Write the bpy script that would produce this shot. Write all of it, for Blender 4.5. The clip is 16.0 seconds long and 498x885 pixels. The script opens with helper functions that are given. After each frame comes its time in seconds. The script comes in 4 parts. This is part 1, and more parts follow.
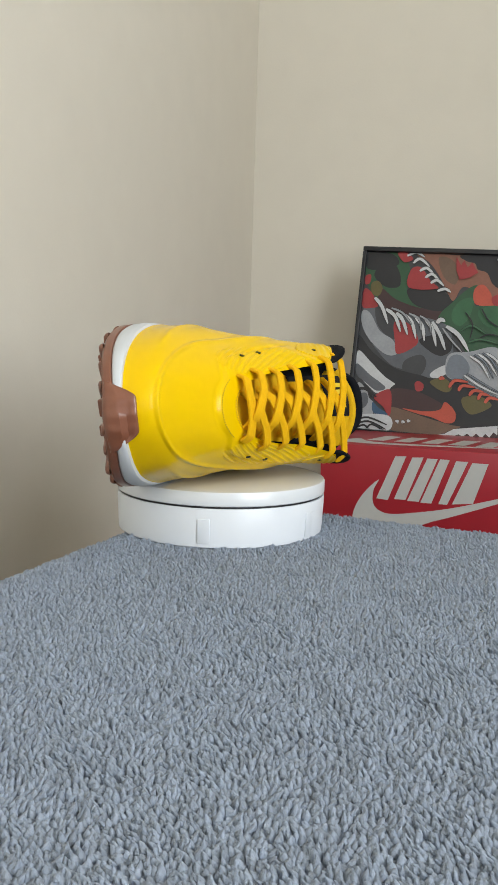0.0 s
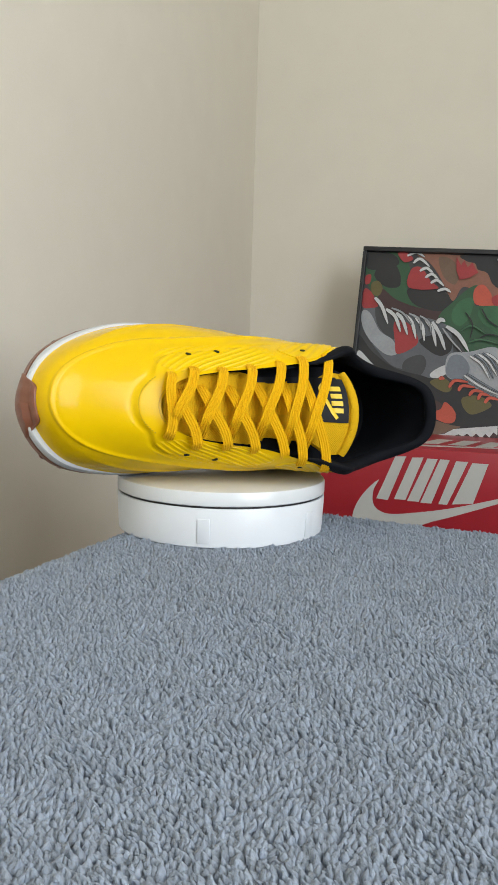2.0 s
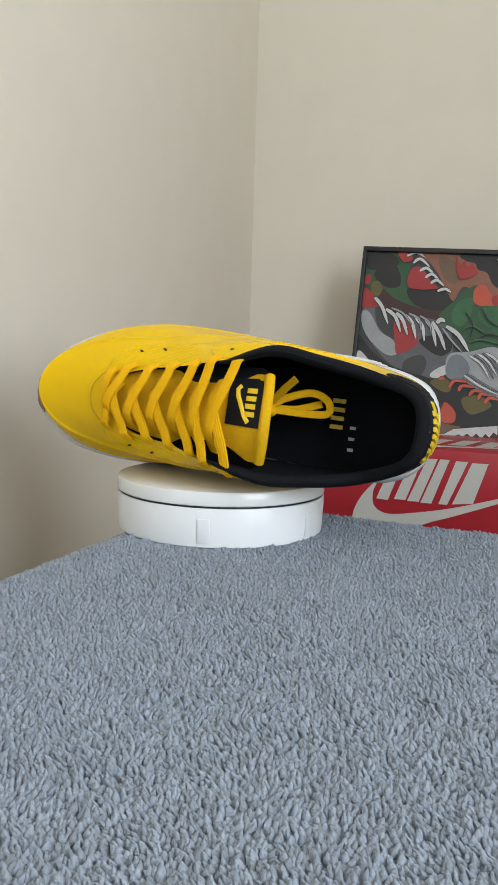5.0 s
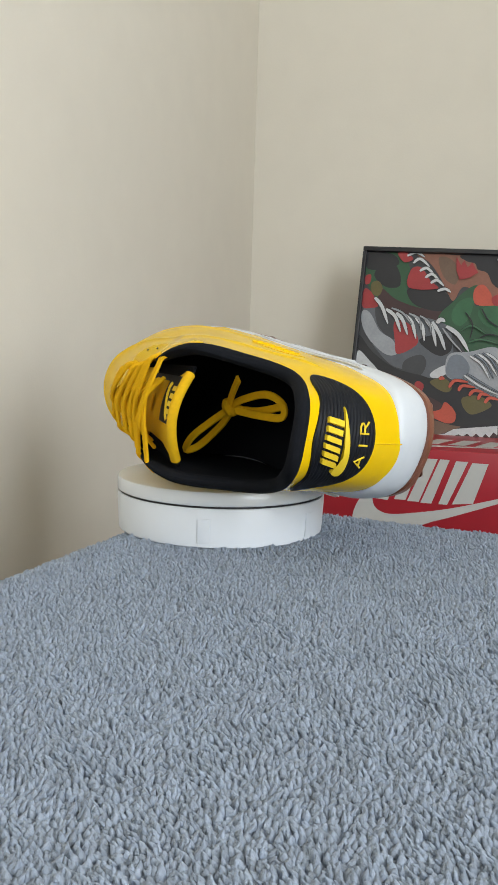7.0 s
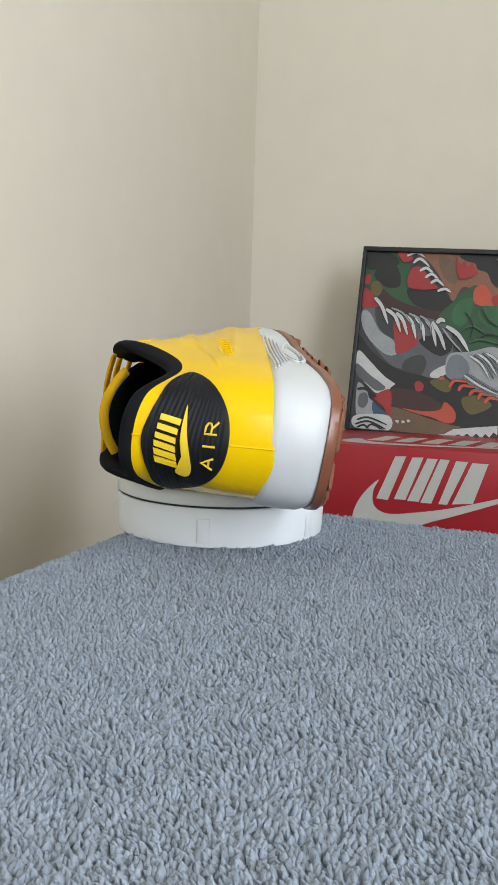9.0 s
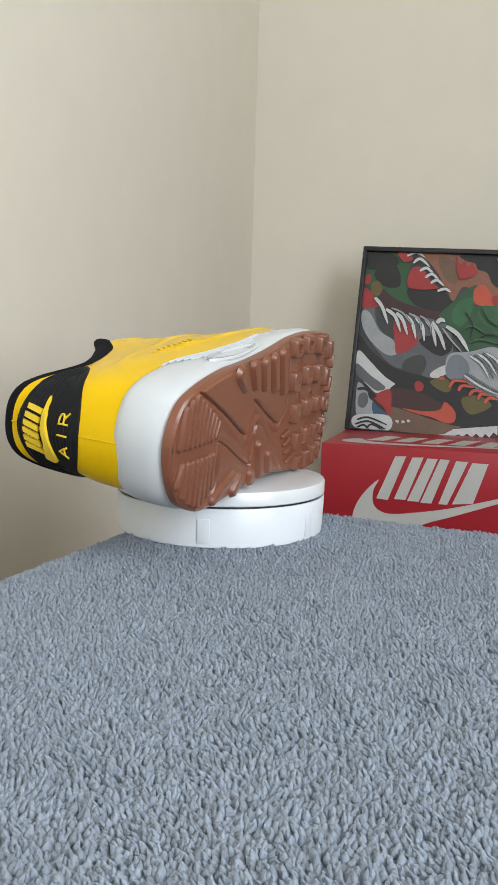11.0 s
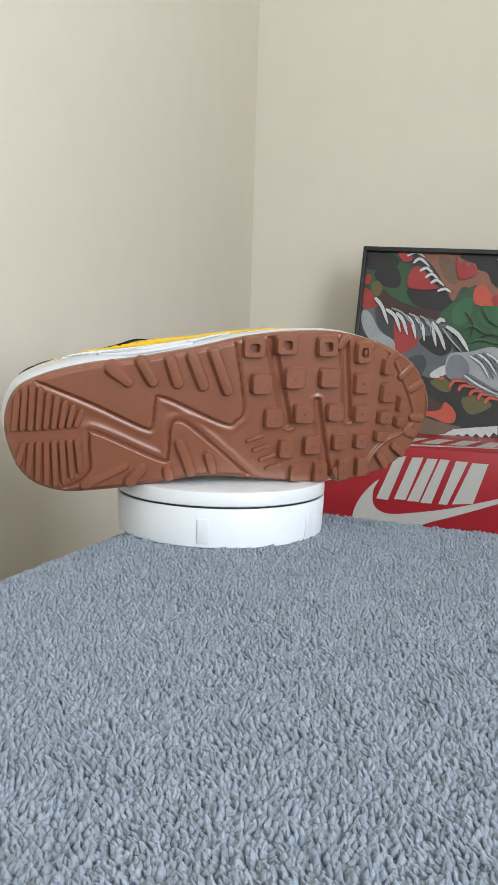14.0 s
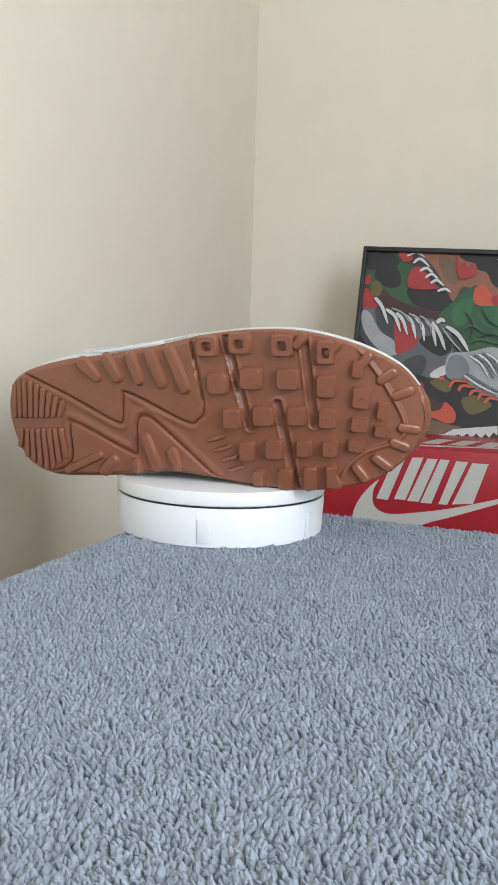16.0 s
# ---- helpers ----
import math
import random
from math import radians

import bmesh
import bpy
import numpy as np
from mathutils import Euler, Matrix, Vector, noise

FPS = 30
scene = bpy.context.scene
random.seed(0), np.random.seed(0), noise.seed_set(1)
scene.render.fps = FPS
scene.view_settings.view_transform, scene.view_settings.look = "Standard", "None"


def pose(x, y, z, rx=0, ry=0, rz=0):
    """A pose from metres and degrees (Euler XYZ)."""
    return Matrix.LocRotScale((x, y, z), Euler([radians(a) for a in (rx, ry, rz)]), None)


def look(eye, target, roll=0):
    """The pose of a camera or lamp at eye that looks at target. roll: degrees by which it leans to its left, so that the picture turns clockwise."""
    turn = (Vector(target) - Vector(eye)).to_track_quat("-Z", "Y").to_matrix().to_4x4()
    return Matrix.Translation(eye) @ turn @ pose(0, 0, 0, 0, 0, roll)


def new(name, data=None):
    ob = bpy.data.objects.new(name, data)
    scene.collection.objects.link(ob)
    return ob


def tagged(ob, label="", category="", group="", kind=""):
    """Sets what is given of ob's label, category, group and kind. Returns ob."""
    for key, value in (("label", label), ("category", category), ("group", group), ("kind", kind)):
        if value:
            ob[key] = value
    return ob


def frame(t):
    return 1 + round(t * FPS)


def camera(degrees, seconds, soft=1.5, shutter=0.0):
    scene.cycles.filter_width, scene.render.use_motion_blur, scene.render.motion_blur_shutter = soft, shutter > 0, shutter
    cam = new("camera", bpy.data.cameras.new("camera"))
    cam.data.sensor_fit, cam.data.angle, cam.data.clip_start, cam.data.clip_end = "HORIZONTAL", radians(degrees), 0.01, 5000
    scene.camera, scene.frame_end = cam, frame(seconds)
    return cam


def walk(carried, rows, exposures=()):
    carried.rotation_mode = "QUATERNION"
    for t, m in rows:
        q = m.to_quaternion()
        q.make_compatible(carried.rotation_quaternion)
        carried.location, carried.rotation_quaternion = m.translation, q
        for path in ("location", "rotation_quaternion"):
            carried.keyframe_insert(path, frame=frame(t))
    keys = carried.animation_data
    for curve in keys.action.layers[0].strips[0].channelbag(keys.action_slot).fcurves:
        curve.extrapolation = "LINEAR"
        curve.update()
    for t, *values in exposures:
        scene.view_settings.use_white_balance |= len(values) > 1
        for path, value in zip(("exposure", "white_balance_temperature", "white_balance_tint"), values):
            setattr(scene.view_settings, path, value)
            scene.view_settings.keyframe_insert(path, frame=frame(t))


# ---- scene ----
from mathutils import geometry

# ---------------------------------------------------------------- camera
cam = camera(31.76, 16.0)
EYE = look((0.0, -0.6140, 0.1360), (0.0302, 0.3778, 0.0118), 1.73)
walk(cam, [(0, EYE), (16.0, EYE)], [(0, -0.12, 6450, 10), (4.2, -0.12, 6420, 10), (6.5, -0.04, 6350, 10), (9.2, -0.02, 6350, 10), (12.5, 0.04, 6320, 10), (16.0, 0.12, 6280, 10)])

# ---------------------------------------------------------------- light
YAW = -18.0
ROOM = pose(0.042, 0.918, 0, 0, 0, YAW)          # origin in the corner, x along the right wall, -y along the left one
FLOOR_Z, CEIL_Z, ROOM_X, ROOM_Y = -0.75, 1.75, 1.65, -3.4

world = bpy.data.worlds.new("sky")
scene.world = world
world.use_nodes = True
sky = world.node_tree.nodes.new("ShaderNodeTexSky")
sky.sky_type, sky.sun_disc, sky.sun_elevation, sky.sun_rotation = "NISHITA", False, radians(35), radians(120)
bg = world.node_tree.nodes["Background"]
bg.inputs["Strength"].default_value = 0.10
world.node_tree.links.new(sky.outputs[0], bg.inputs["Color"])

WIN_Y, WIN_Z, WIN_W, WIN_H = -2.00, 0.85, 1.2, 1.45     # the window in the wall at the room's right end
WIN2_X, WIN2_Z, WIN2_W, WIN2_H = 0.80, 0.90, 1.0, 1.2   # the window in the wall behind the camera


def window_light(at, to, width, height, watts, tone):
    lamp = bpy.data.lights.new("window_light", "AREA")
    lamp.shape, lamp.size, lamp.size_y, lamp.energy, lamp.color = "RECTANGLE", width - 0.1, height - 0.1, watts, tone
    new("window_light", lamp).matrix_world = ROOM @ look(at, to)


window_light((ROOM_X - 0.02, WIN_Y, WIN_Z), (0, WIN_Y, WIN_Z), WIN_W, WIN_H, 39, (0.92, 0.97, 1.0))
window_light((WIN2_X, ROOM_Y + 0.02, WIN2_Z), (WIN2_X, 0, WIN2_Z), WIN2_W, WIN2_H, 5, (1.0, 0.96, 0.86))


# ---------------------------------------------------------------- materials
def material(name, color, rough=0.5, metal=0.0, var=0.08, scale=40.0, bump=0.0, bump_scale=200.0, coat=0.0, sheen=0.0, rand=0.0, spec=0.5, fine=6.0):
    m = bpy.data.materials.new(name)
    m.use_nodes = True
    nt = m.node_tree
    b = nt.nodes["Principled BSDF"]
    b.inputs["Roughness"].default_value, b.inputs["Metallic"].default_value = rough, metal
    b.inputs["Coat Weight"].default_value, b.inputs["Coat Roughness"].default_value = coat, 0.12
    b.inputs["Sheen Weight"].default_value, b.inputs["Specular IOR Level"].default_value = sheen, spec
    geo = nt.nodes.new("ShaderNodeTexCoord")
    n1 = nt.nodes.new("ShaderNodeTexNoise")
    n1.inputs["Scale"].default_value, n1.inputs["Detail"].default_value = scale, 5
    n2 = nt.nodes.new("ShaderNodeTexNoise")
    n2.inputs["Scale"].default_value, n2.inputs["Detail"].default_value = scale * fine, 3
    nt.links.new(geo.outputs["Object"], n1.inputs["Vector"])
    nt.links.new(geo.outputs["Object"], n2.inputs["Vector"])
    add = nt.nodes.new("ShaderNodeMath")
    add.operation = "ADD"
    nt.links.new(n1.outputs["Fac"], add.inputs[0])
    nt.links.new(n2.outputs["Fac"], add.inputs[1])
    ramp = nt.nodes.new("ShaderNodeMapRange")
    ramp.inputs[1].default_value, ramp.inputs[2].default_value = 0.6, 1.4
    ramp.inputs[3].default_value, ramp.inputs[4].default_value = 1 - var, 1 + var
    nt.links.new(add.outputs[0], ramp.inputs[0])
    last = ramp.outputs[0]
    if rand:
        info = nt.nodes.new("ShaderNodeNewGeometry")
        rr = nt.nodes.new("ShaderNodeMapRange")
        rr.inputs[3].default_value, rr.inputs[4].default_value = 1 - rand, 1 + rand
        nt.links.new(info.outputs["Random Per Island"], rr.inputs[0])
        mul = nt.nodes.new("ShaderNodeMath")
        mul.operation = "MULTIPLY"
        nt.links.new(last, mul.inputs[0])
        nt.links.new(rr.outputs[0], mul.inputs[1])
        last = mul.outputs[0]
    hsv = nt.nodes.new("ShaderNodeHueSaturation")
    hsv.inputs["Color"].default_value = (*color, 1)
    nt.links.new(last, hsv.inputs["Value"])
    nt.links.new(hsv.outputs[0], b.inputs["Base Color"])
    rm = nt.nodes.new("ShaderNodeMapRange")
    rm.inputs[3].default_value, rm.inputs[4].default_value = max(0.02, rough - 0.05), min(1, rough + 0.05)
    nt.links.new(n1.outputs["Fac"], rm.inputs[0])
    nt.links.new(rm.outputs[0], b.inputs["Roughness"])
    if bump:
        bn = nt.nodes.new("ShaderNodeTexNoise")
        bn.inputs["Scale"].default_value, bn.inputs["Detail"].default_value = bump_scale, 4
        nt.links.new(geo.outputs["Object"], bn.inputs["Vector"])
        bm_ = nt.nodes.new("ShaderNodeBump")
        bm_.inputs["Strength"].default_value, bm_.inputs["Distance"].default_value = bump, 0.001
        nt.links.new(bn.outputs["Fac"], bm_.inputs["Height"])
        nt.links.new(bm_.outputs[0], b.inputs["Normal"])
    return m


WALL = material("wall_paint", (0.715, 0.670, 0.580), 0.75, var=0.03, scale=3, bump=0.15, bump_scale=350)
CEIL = material("ceiling_paint", (0.78, 0.77, 0.74), 0.85, var=0.02, scale=3)
FLOOR = material("floor_carpet", (0.30, 0.27, 0.23), 0.95, var=0.15, scale=30, bump=0.5)
WOOD = material("dark_wood", (0.16, 0.10, 0.06), 0.45, var=0.2, scale=12)
FLEECE = material("grey_fleece", (0.415, 0.480, 0.580), 0.95, var=0.12, scale=45, rand=0.15, bump=0.9, bump_scale=1500, sheen=0.3, spec=0.05)


def translucent(m, share):
    """Lets light through thin fibres."""
    nt = m.node_tree
    p, out = nt.nodes["Principled BSDF"], nt.nodes["Material Output"]
    tr, mix = nt.nodes.new("ShaderNodeBsdfTranslucent"), nt.nodes.new("ShaderNodeMixShader")
    nt.links.new(p.inputs["Base Color"].links[0].from_socket, tr.inputs["Color"])
    mix.inputs[0].default_value = share
    nt.links.new(p.outputs[0], mix.inputs[1])
    nt.links.new(tr.outputs[0], mix.inputs[2])
    nt.links.new(mix.outputs[0], out.inputs["Surface"])


translucent(FLEECE, 0.30)
WHITE_PLASTIC = material("white_plastic", (0.78, 0.815, 0.86), 0.32, var=0.01, scale=20)
DARK_GAP = material("dark_gap", (0.015, 0.015, 0.018), 0.5, var=0.02)
PLATTER_TOP = material("platter_top", (0.74, 0.77, 0.80), 0.25, var=0.01, scale=20, spec=0.8)
YELLOW = material("yellow_leather", (0.84, 0.535, 0.0005), 0.17, var=0.02, scale=25, bump=0.02, bump_scale=900, spec=0.18)
YELLOW_RIB = material("yellow_ribbed", (0.82, 0.525, 0.0005), 0.30, var=0.03, scale=60, spec=0.18)
YELLOW_MESH = material("yellow_mesh", (0.82, 0.47, 0.004), 0.75, var=0.10, scale=500, bump=0.8, bump_scale=1400, spec=0.25)
LACE = material("yellow_lace", (0.90, 0.50, 0.004), 0.80, var=0.08, scale=300, bump=0.7, bump_scale=1800, spec=0.2)


def weave(m, scale, strength):
    """Fine slanted cords on a textile, on top of its grain."""
    nt = m.node_tree
    tc = nt.nodes.new("ShaderNodeTexCoord")
    wv = nt.nodes.new("ShaderNodeTexWave")
    wv.bands_direction, wv.inputs["Scale"].default_value, wv.inputs["Distortion"].default_value = "DIAGONAL", scale, 1.0
    bp = nt.nodes.new("ShaderNodeBump")
    bp.inputs["Strength"].default_value, bp.inputs["Distance"].default_value = strength, 0.0006
    nt.links.new(tc.outputs["Object"], wv.inputs["Vector"])
    nt.links.new(wv.outputs["Fac"], bp.inputs["Height"])
    old = nt.nodes["Principled BSDF"].inputs["Normal"]
    nt.links.new(old.links[0].from_socket, bp.inputs["Normal"])
    nt.links.new(bp.outputs[0], old)


weave(LACE, 900, 0.3)
weave(YELLOW_MESH, 1000, 0.35)
YELLOW_INK = material("yellow_ink", (0.86, 0.60, 0.02), 0.45, var=0.03)
BLACK_LINING = material("black_lining", (0.008, 0.009, 0.012), 0.85, var=0.15, scale=300, bump=0.4, bump_scale=1500, spec=0.12)
BLACK_RUBBER = material("black_rubber", (0.007, 0.008, 0.011), 0.55, var=0.1, scale=100, spec=0.22)
MIDSOLE = material("white_midsole", (0.62, 0.645, 0.67), 0.42, var=0.02, scale=40, bump=0.05)
GUM = material("gum_rubber", (0.215, 0.076, 0.040), 0.31, spec=0.65, var=0.07, scale=35, bump=0.08, bump_scale=700)
RED_CARD = material("red_card", (0.38, 0.015, 0.027), 0.40, var=0.03, scale=15, coat=0.1)
PRINT_GREY = material("grey_print", (0.52, 0.52, 0.50), 0.45, var=0.02, scale=30)
WINDOW_GREY = material("window_grey", (0.42, 0.44, 0.46), 0.2, var=0.03, scale=60)
STITCH = material("stitch_thread", (0.50, 0.32, 0.01), 0.8, var=0.05)
BLACK_FRAME = material("black_frame", (0.015, 0.016, 0.02), 0.35, var=0.05)

INK_DARK = material("ink_dark", (0.047, 0.049, 0.055), 0.42, var=0.12, scale=60)
INK_GREEN = material("ink_green", (0.025, 0.085, 0.038), 0.42, var=0.12, scale=60)
INK_BLACK = material("ink_black", (0.015, 0.015, 0.019), 0.42, var=0.12, scale=60)
INK_RED = material("ink_red", (0.323, 0.030, 0.034), 0.42, var=0.12, scale=60)
INK_BROWN = material("ink_brown", (0.238, 0.102, 0.068), 0.42, var=0.12, scale=60)
INK_ORANGE = material("ink_orange", (0.468, 0.076, 0.043), 0.42, var=0.12, scale=60)
INK_WHITE = material("ink_white", (0.527, 0.544, 0.561), 0.42, var=0.12, scale=60)
INK_GREY = material("ink_grey", (0.102, 0.111, 0.128), 0.42, var=0.12, scale=60)
INK_PALE = material("ink_pale", (0.306, 0.323, 0.348), 0.42, var=0.12, scale=60)
INK_OLIVE = material("ink_olive", (0.111, 0.093, 0.030), 0.42, var=0.12, scale=60)
INK_TAN = material("ink_tan", (0.145, 0.089, 0.060), 0.42, var=0.12, scale=60)
INK_MAROON = material("ink_maroon", (0.050, 0.022, 0.024), 0.42, var=0.12, scale=60)
INK_MOSS = material("ink_moss", (0.032, 0.120, 0.052), 0.42, var=0.15, scale=60)
INK_SLATE = material("ink_slate", (0.160, 0.185, 0.220), 0.42, var=0.12, scale=60)
INK_BLUE = material("ink_blue", (0.034, 0.085, 0.162), 0.42, var=0.12, scale=60)


# ---------------------------------------------------------------- builders
def finish(name, bm, mat, parent=None, label="", smooth=True):
    me = bpy.data.meshes.new(name)
    bmesh.ops.recalc_face_normals(bm, faces=bm.faces)
    bm.to_mesh(me)
    bm.free()
    if smooth:
        for p in me.polygons:
            p.use_smooth = True
        me.set_sharp_from_angle(angle=radians(40))
    me.materials.append(mat)
    ob = new(name, me)
    if parent:
        ob.parent = parent
    return tagged(ob, label)


def part(name, bm, mat, parent, label="", smooth=True):
    return finish(name, bm, mat, parent, label, smooth)


def box_bm(x0, x1, y0, y1, z0, z1, bevel=0.0, segs=2):
    bm = bmesh.new()
    bmesh.ops.create_cube(bm, size=1)
    for v in bm.verts:
        v.co = Vector((x0 + (v.co.x + .5) * (x1 - x0), y0 + (v.co.y + .5) * (y1 - y0), z0 + (v.co.z + .5) * (z1 - z0)))
    if bevel:
        bmesh.ops.bevel(bm, geom=bm.edges[:], offset=bevel, segments=segs, affect="EDGES", profile=0.5)
    return bm


def grid_bm(rows, close_u=False, close_v=False, bm=None):
    """A quad sheet over rows of points."""
    bm = bm or bmesh.new()
    vs = [[bm.verts.new(p) for p in r] for r in rows]
    nu, nv = len(rows), len(rows[0])
    for i in range(nu if close_u else nu - 1):
        for j in range(nv if close_v else nv - 1):
            a, b, c, d = vs[i][j], vs[(i + 1) % nu][j], vs[(i + 1) % nu][(j + 1) % nv], vs[i][(j + 1) % nv]
            bm.faces.new((a, b, c, d))
    return bm, vs


def lathe(profile, n=96):
    rows = [[(r * math.cos(2 * math.pi * k / n), r * math.sin(2 * math.pi * k / n), z) for r, z in profile] for k in range(n)]
    bm, vs = grid_bm(rows, close_u=True)
    for e, (r, z) in ((0, profile[0]), (-1, profile[-1])):
        bm.faces.new([v[e] for v in vs])
    return bm


def spline(pts, n, closed=True):
    """Centripetal-free Catmull-Rom through the points, n samples."""
    p = np.array(pts, float)
    k = len(p)
    out = []
    m = n if closed else n - 1
    for i in range(n):
        t = i * (k if closed else k - 1) / m
        j = min(int(t), k - 1 if closed else k - 2)
        u = t - j
        if closed:
            a, b, c, d = p[(j - 1) % k], p[j % k], p[(j + 1) % k], p[(j + 2) % k]
        else:
            a, b, c, d = p[max(j - 1, 0)], p[j], p[j + 1], p[min(j + 2, k - 1)]
        out.append(0.5 * (2 * b + (c - a) * u + (2 * a - 5 * b + 4 * c - d) * u * u + (3 * b - a - 3 * c + d) * u ** 3))
    return np.array(out)


# ---------------------------------------------------------------- the room
def wall_piece(name, x0, x1, y0, y1, z0, z1, mat=WALL):
    ob = finish(name, box_bm(x0, x1, y0, y1, z0, z1), mat, smooth=False)
    ob.matrix_world = ROOM
    return tagged(ob, kind="structure")


def room():
    T = 0.12
    wall_piece("wall_north", -T, ROOM_X + T, 0, T, FLOOR_Z, CEIL_Z)
    wall_piece("wall_west", -T, 0, ROOM_Y, 0, FLOOR_Z, CEIL_Z)
    for name, hole in (("wall_east", (WIN_Y - WIN_W / 2, WIN_Y + WIN_W / 2, WIN_Z - WIN_H / 2, WIN_Z + WIN_H / 2)),
                       ("wall_south", (WIN2_X - WIN2_W / 2, WIN2_X + WIN2_W / 2, WIN2_Z - WIN2_H / 2, WIN2_Z + WIN2_H / 2))):
        a0, a1, z0, z1 = hole
        lo, hi = (ROOM_Y, 0) if name == "wall_east" else (-T, ROOM_X + T)
        bm = bmesh.new()
        for p, q, r, t in ((lo, a0, FLOOR_Z, CEIL_Z), (a1, hi, FLOOR_Z, CEIL_Z), (a0, a1, FLOOR_Z, z0), (a0, a1, z1, CEIL_Z)):
            o = box_bm(ROOM_X, ROOM_X + T, p, q, r, t) if name == "wall_east" else box_bm(p, q, ROOM_Y - T, ROOM_Y, r, t)
            me = bpy.data.meshes.new("piece")
            o.to_mesh(me)
            o.free()
            bm.from_mesh(me)
            bpy.data.meshes.remove(me)
        w = finish(name, bm, WALL, smooth=False)
        w.matrix_world = ROOM
        tagged(w, kind="structure")
    wall_piece("floor", -T, ROOM_X + T, ROOM_Y - T, T, FLOOR_Z - 0.1, FLOOR_Z, FLOOR)
    wall_piece("ceiling", -T, ROOM_X + T, ROOM_Y - T, T, CEIL_Z, CEIL_Z + 0.1, CEIL)


room()

# ---------------------------------------------------------------- table and fleece blanket
TABLE = pose(0, 0, 0, 0, 0, -23.0)     # x along the back edge, y towards the room's corner
EDGE_L, EDGE_B, ROLL = -0.036, 0.062, 0.035


def drop(a):
    """How far the cloth lies below the top at a distance a past the start of the rounded edge."""
    if a <= 0:
        return 0.0, a
    ang = min(a / ROLL, math.pi / 2)
    extra = max(0.0, a - ROLL * math.pi / 2)
    return -(ROLL * (1 - math.cos(ang)) + extra), ROLL * math.sin(ang)


def cloth(u, v):
    """The fleece's ground at cloth coordinates u, v (table frame)."""
    zl, xl = drop(EDGE_L - u)
    zb, yb = drop(v - EDGE_B)
    x = EDGE_L - xl if u < EDGE_L else u
    y = EDGE_B + yb if v > EDGE_B else v
    z = zl + zb + 0.0012 * noise.noise(Vector((u * 9, v * 9, 0)))
    return Vector((x, y, z - 0.0020))


def blanket():
    holder = new("fleece_blanket")
    holder.matrix_world = TABLE
    tagged(holder, "thick blue-grey fleece blanket with a tufted pile draped over a table", "blanket")
    n = 90
    us = np.linspace(-0.36, 0.55, n)
    vs = np.linspace(-0.75, 0.38, n)
    bm, _ = grid_bm([[cloth(u, v) for v in vs] for u in us])
    part("cloth", bm, FLEECE, holder)
    rng = np.random.default_rng(4)
    verts, faces = [], []
    step = 0.0018
    for u in np.arange(-0.115, 0.42, step):
        for v in np.arange(-0.52, 0.13, step):
            wx, wy = 0.9205 * u + 0.3907 * v, -0.3907 * u + 0.9205 * v
            if wy < -0.46 or abs(wx - 0.03 * (wy + 0.61)) > 0.295 * (wy + 0.61) + 0.035:
                continue
            uu, vv = u + rng.uniform(-.6, .6) * step, v + rng.uniform(-.6, .6) * step
            b = cloth(uu, vv)
            zl = -math.sin(min(max(EDGE_L - uu, 0) / ROLL, 1.5)), math.sin(min(max(vv - EDGE_B, 0) / ROLL, 1.5))
            up = Vector((zl[0], zl[1], max(0.15, math.cos(math.asin(min(1, abs(zl[0]) + zl[1]) * 0.98))))).normalized()
            yaw = 2.3 + 2.0 * noise.noise(Vector((uu * 40, vv * 40, 3))) + rng.uniform(-1.2, 1.2)
            lean = Vector((math.cos(yaw), math.sin(yaw), 0))
            side = up.cross(lean).normalized()
            fore = side.cross(up)
            tall = 1 + 0.55 * noise.noise(Vector((uu * 150, vv * 150, 8)))
            h, w, fwd = rng.uniform(.0016, .0031) * tall, rng.uniform(.0010, .0016), rng.uniform(.0004, .0020)
            k = len(verts)
            # a soft pointed tuft, thick at its root and bent over at the tip
            for fz, ff, fr in ((-.1, -.1, 1.0), (.40, .12, .98), (.75, .50, .66), (1.0, 1.0, .16)):
                c = b + up * (h * fz) + lean * (fwd * ff)
                r = w * fr
                verts += [c + side * r, c + fore * r * 0.8 + side * r * 0.35, c + fore * r * 0.8 - side * r * 0.35, c - side * r, c - fore * r * 0.8]
            for q in range(3):
                a = k + 5 * q
                for j in range(5):
                    j2 = (j + 1) % 5
                    faces.append((a + j, a + j2, a + 5 + j2, a + 5 + j))
            faces.append((k + 15, k + 16, k + 17, k + 18, k + 19))
    me = bpy.data.meshes.new("fleece_surface")
    me.from_pydata([tuple(v) for v in verts], [], faces)
    for p in me.polygons:
        p.use_smooth = True
    me.materials.append(FLEECE)
    ob = new("fleece_surface", me)
    ob.parent = holder
    tagged(ob, kind="stuff")
    table = finish("table", box_bm(EDGE_L - 0.02, 0.62, -0.80, EDGE_B + 0.02, -0.10, -0.012, 0.01), WOOD)
    table.matrix_world = TABLE
    tagged(table, "dark wooden table hidden under a grey fleece blanket", "table")
    for x in (EDGE_L + 0.03, 0.57):
        for y in (-0.75, EDGE_B - 0.03):
            part("leg", box_bm(x - .025, x + .025, y - .025, y + .025, FLOOR_Z, -0.09, 0.004), WOOD, table)


blanket()


# ---------------------------------------------------------------- turntable
TABLE_SINK = -0.0013      # how far its foot presses into the fleece


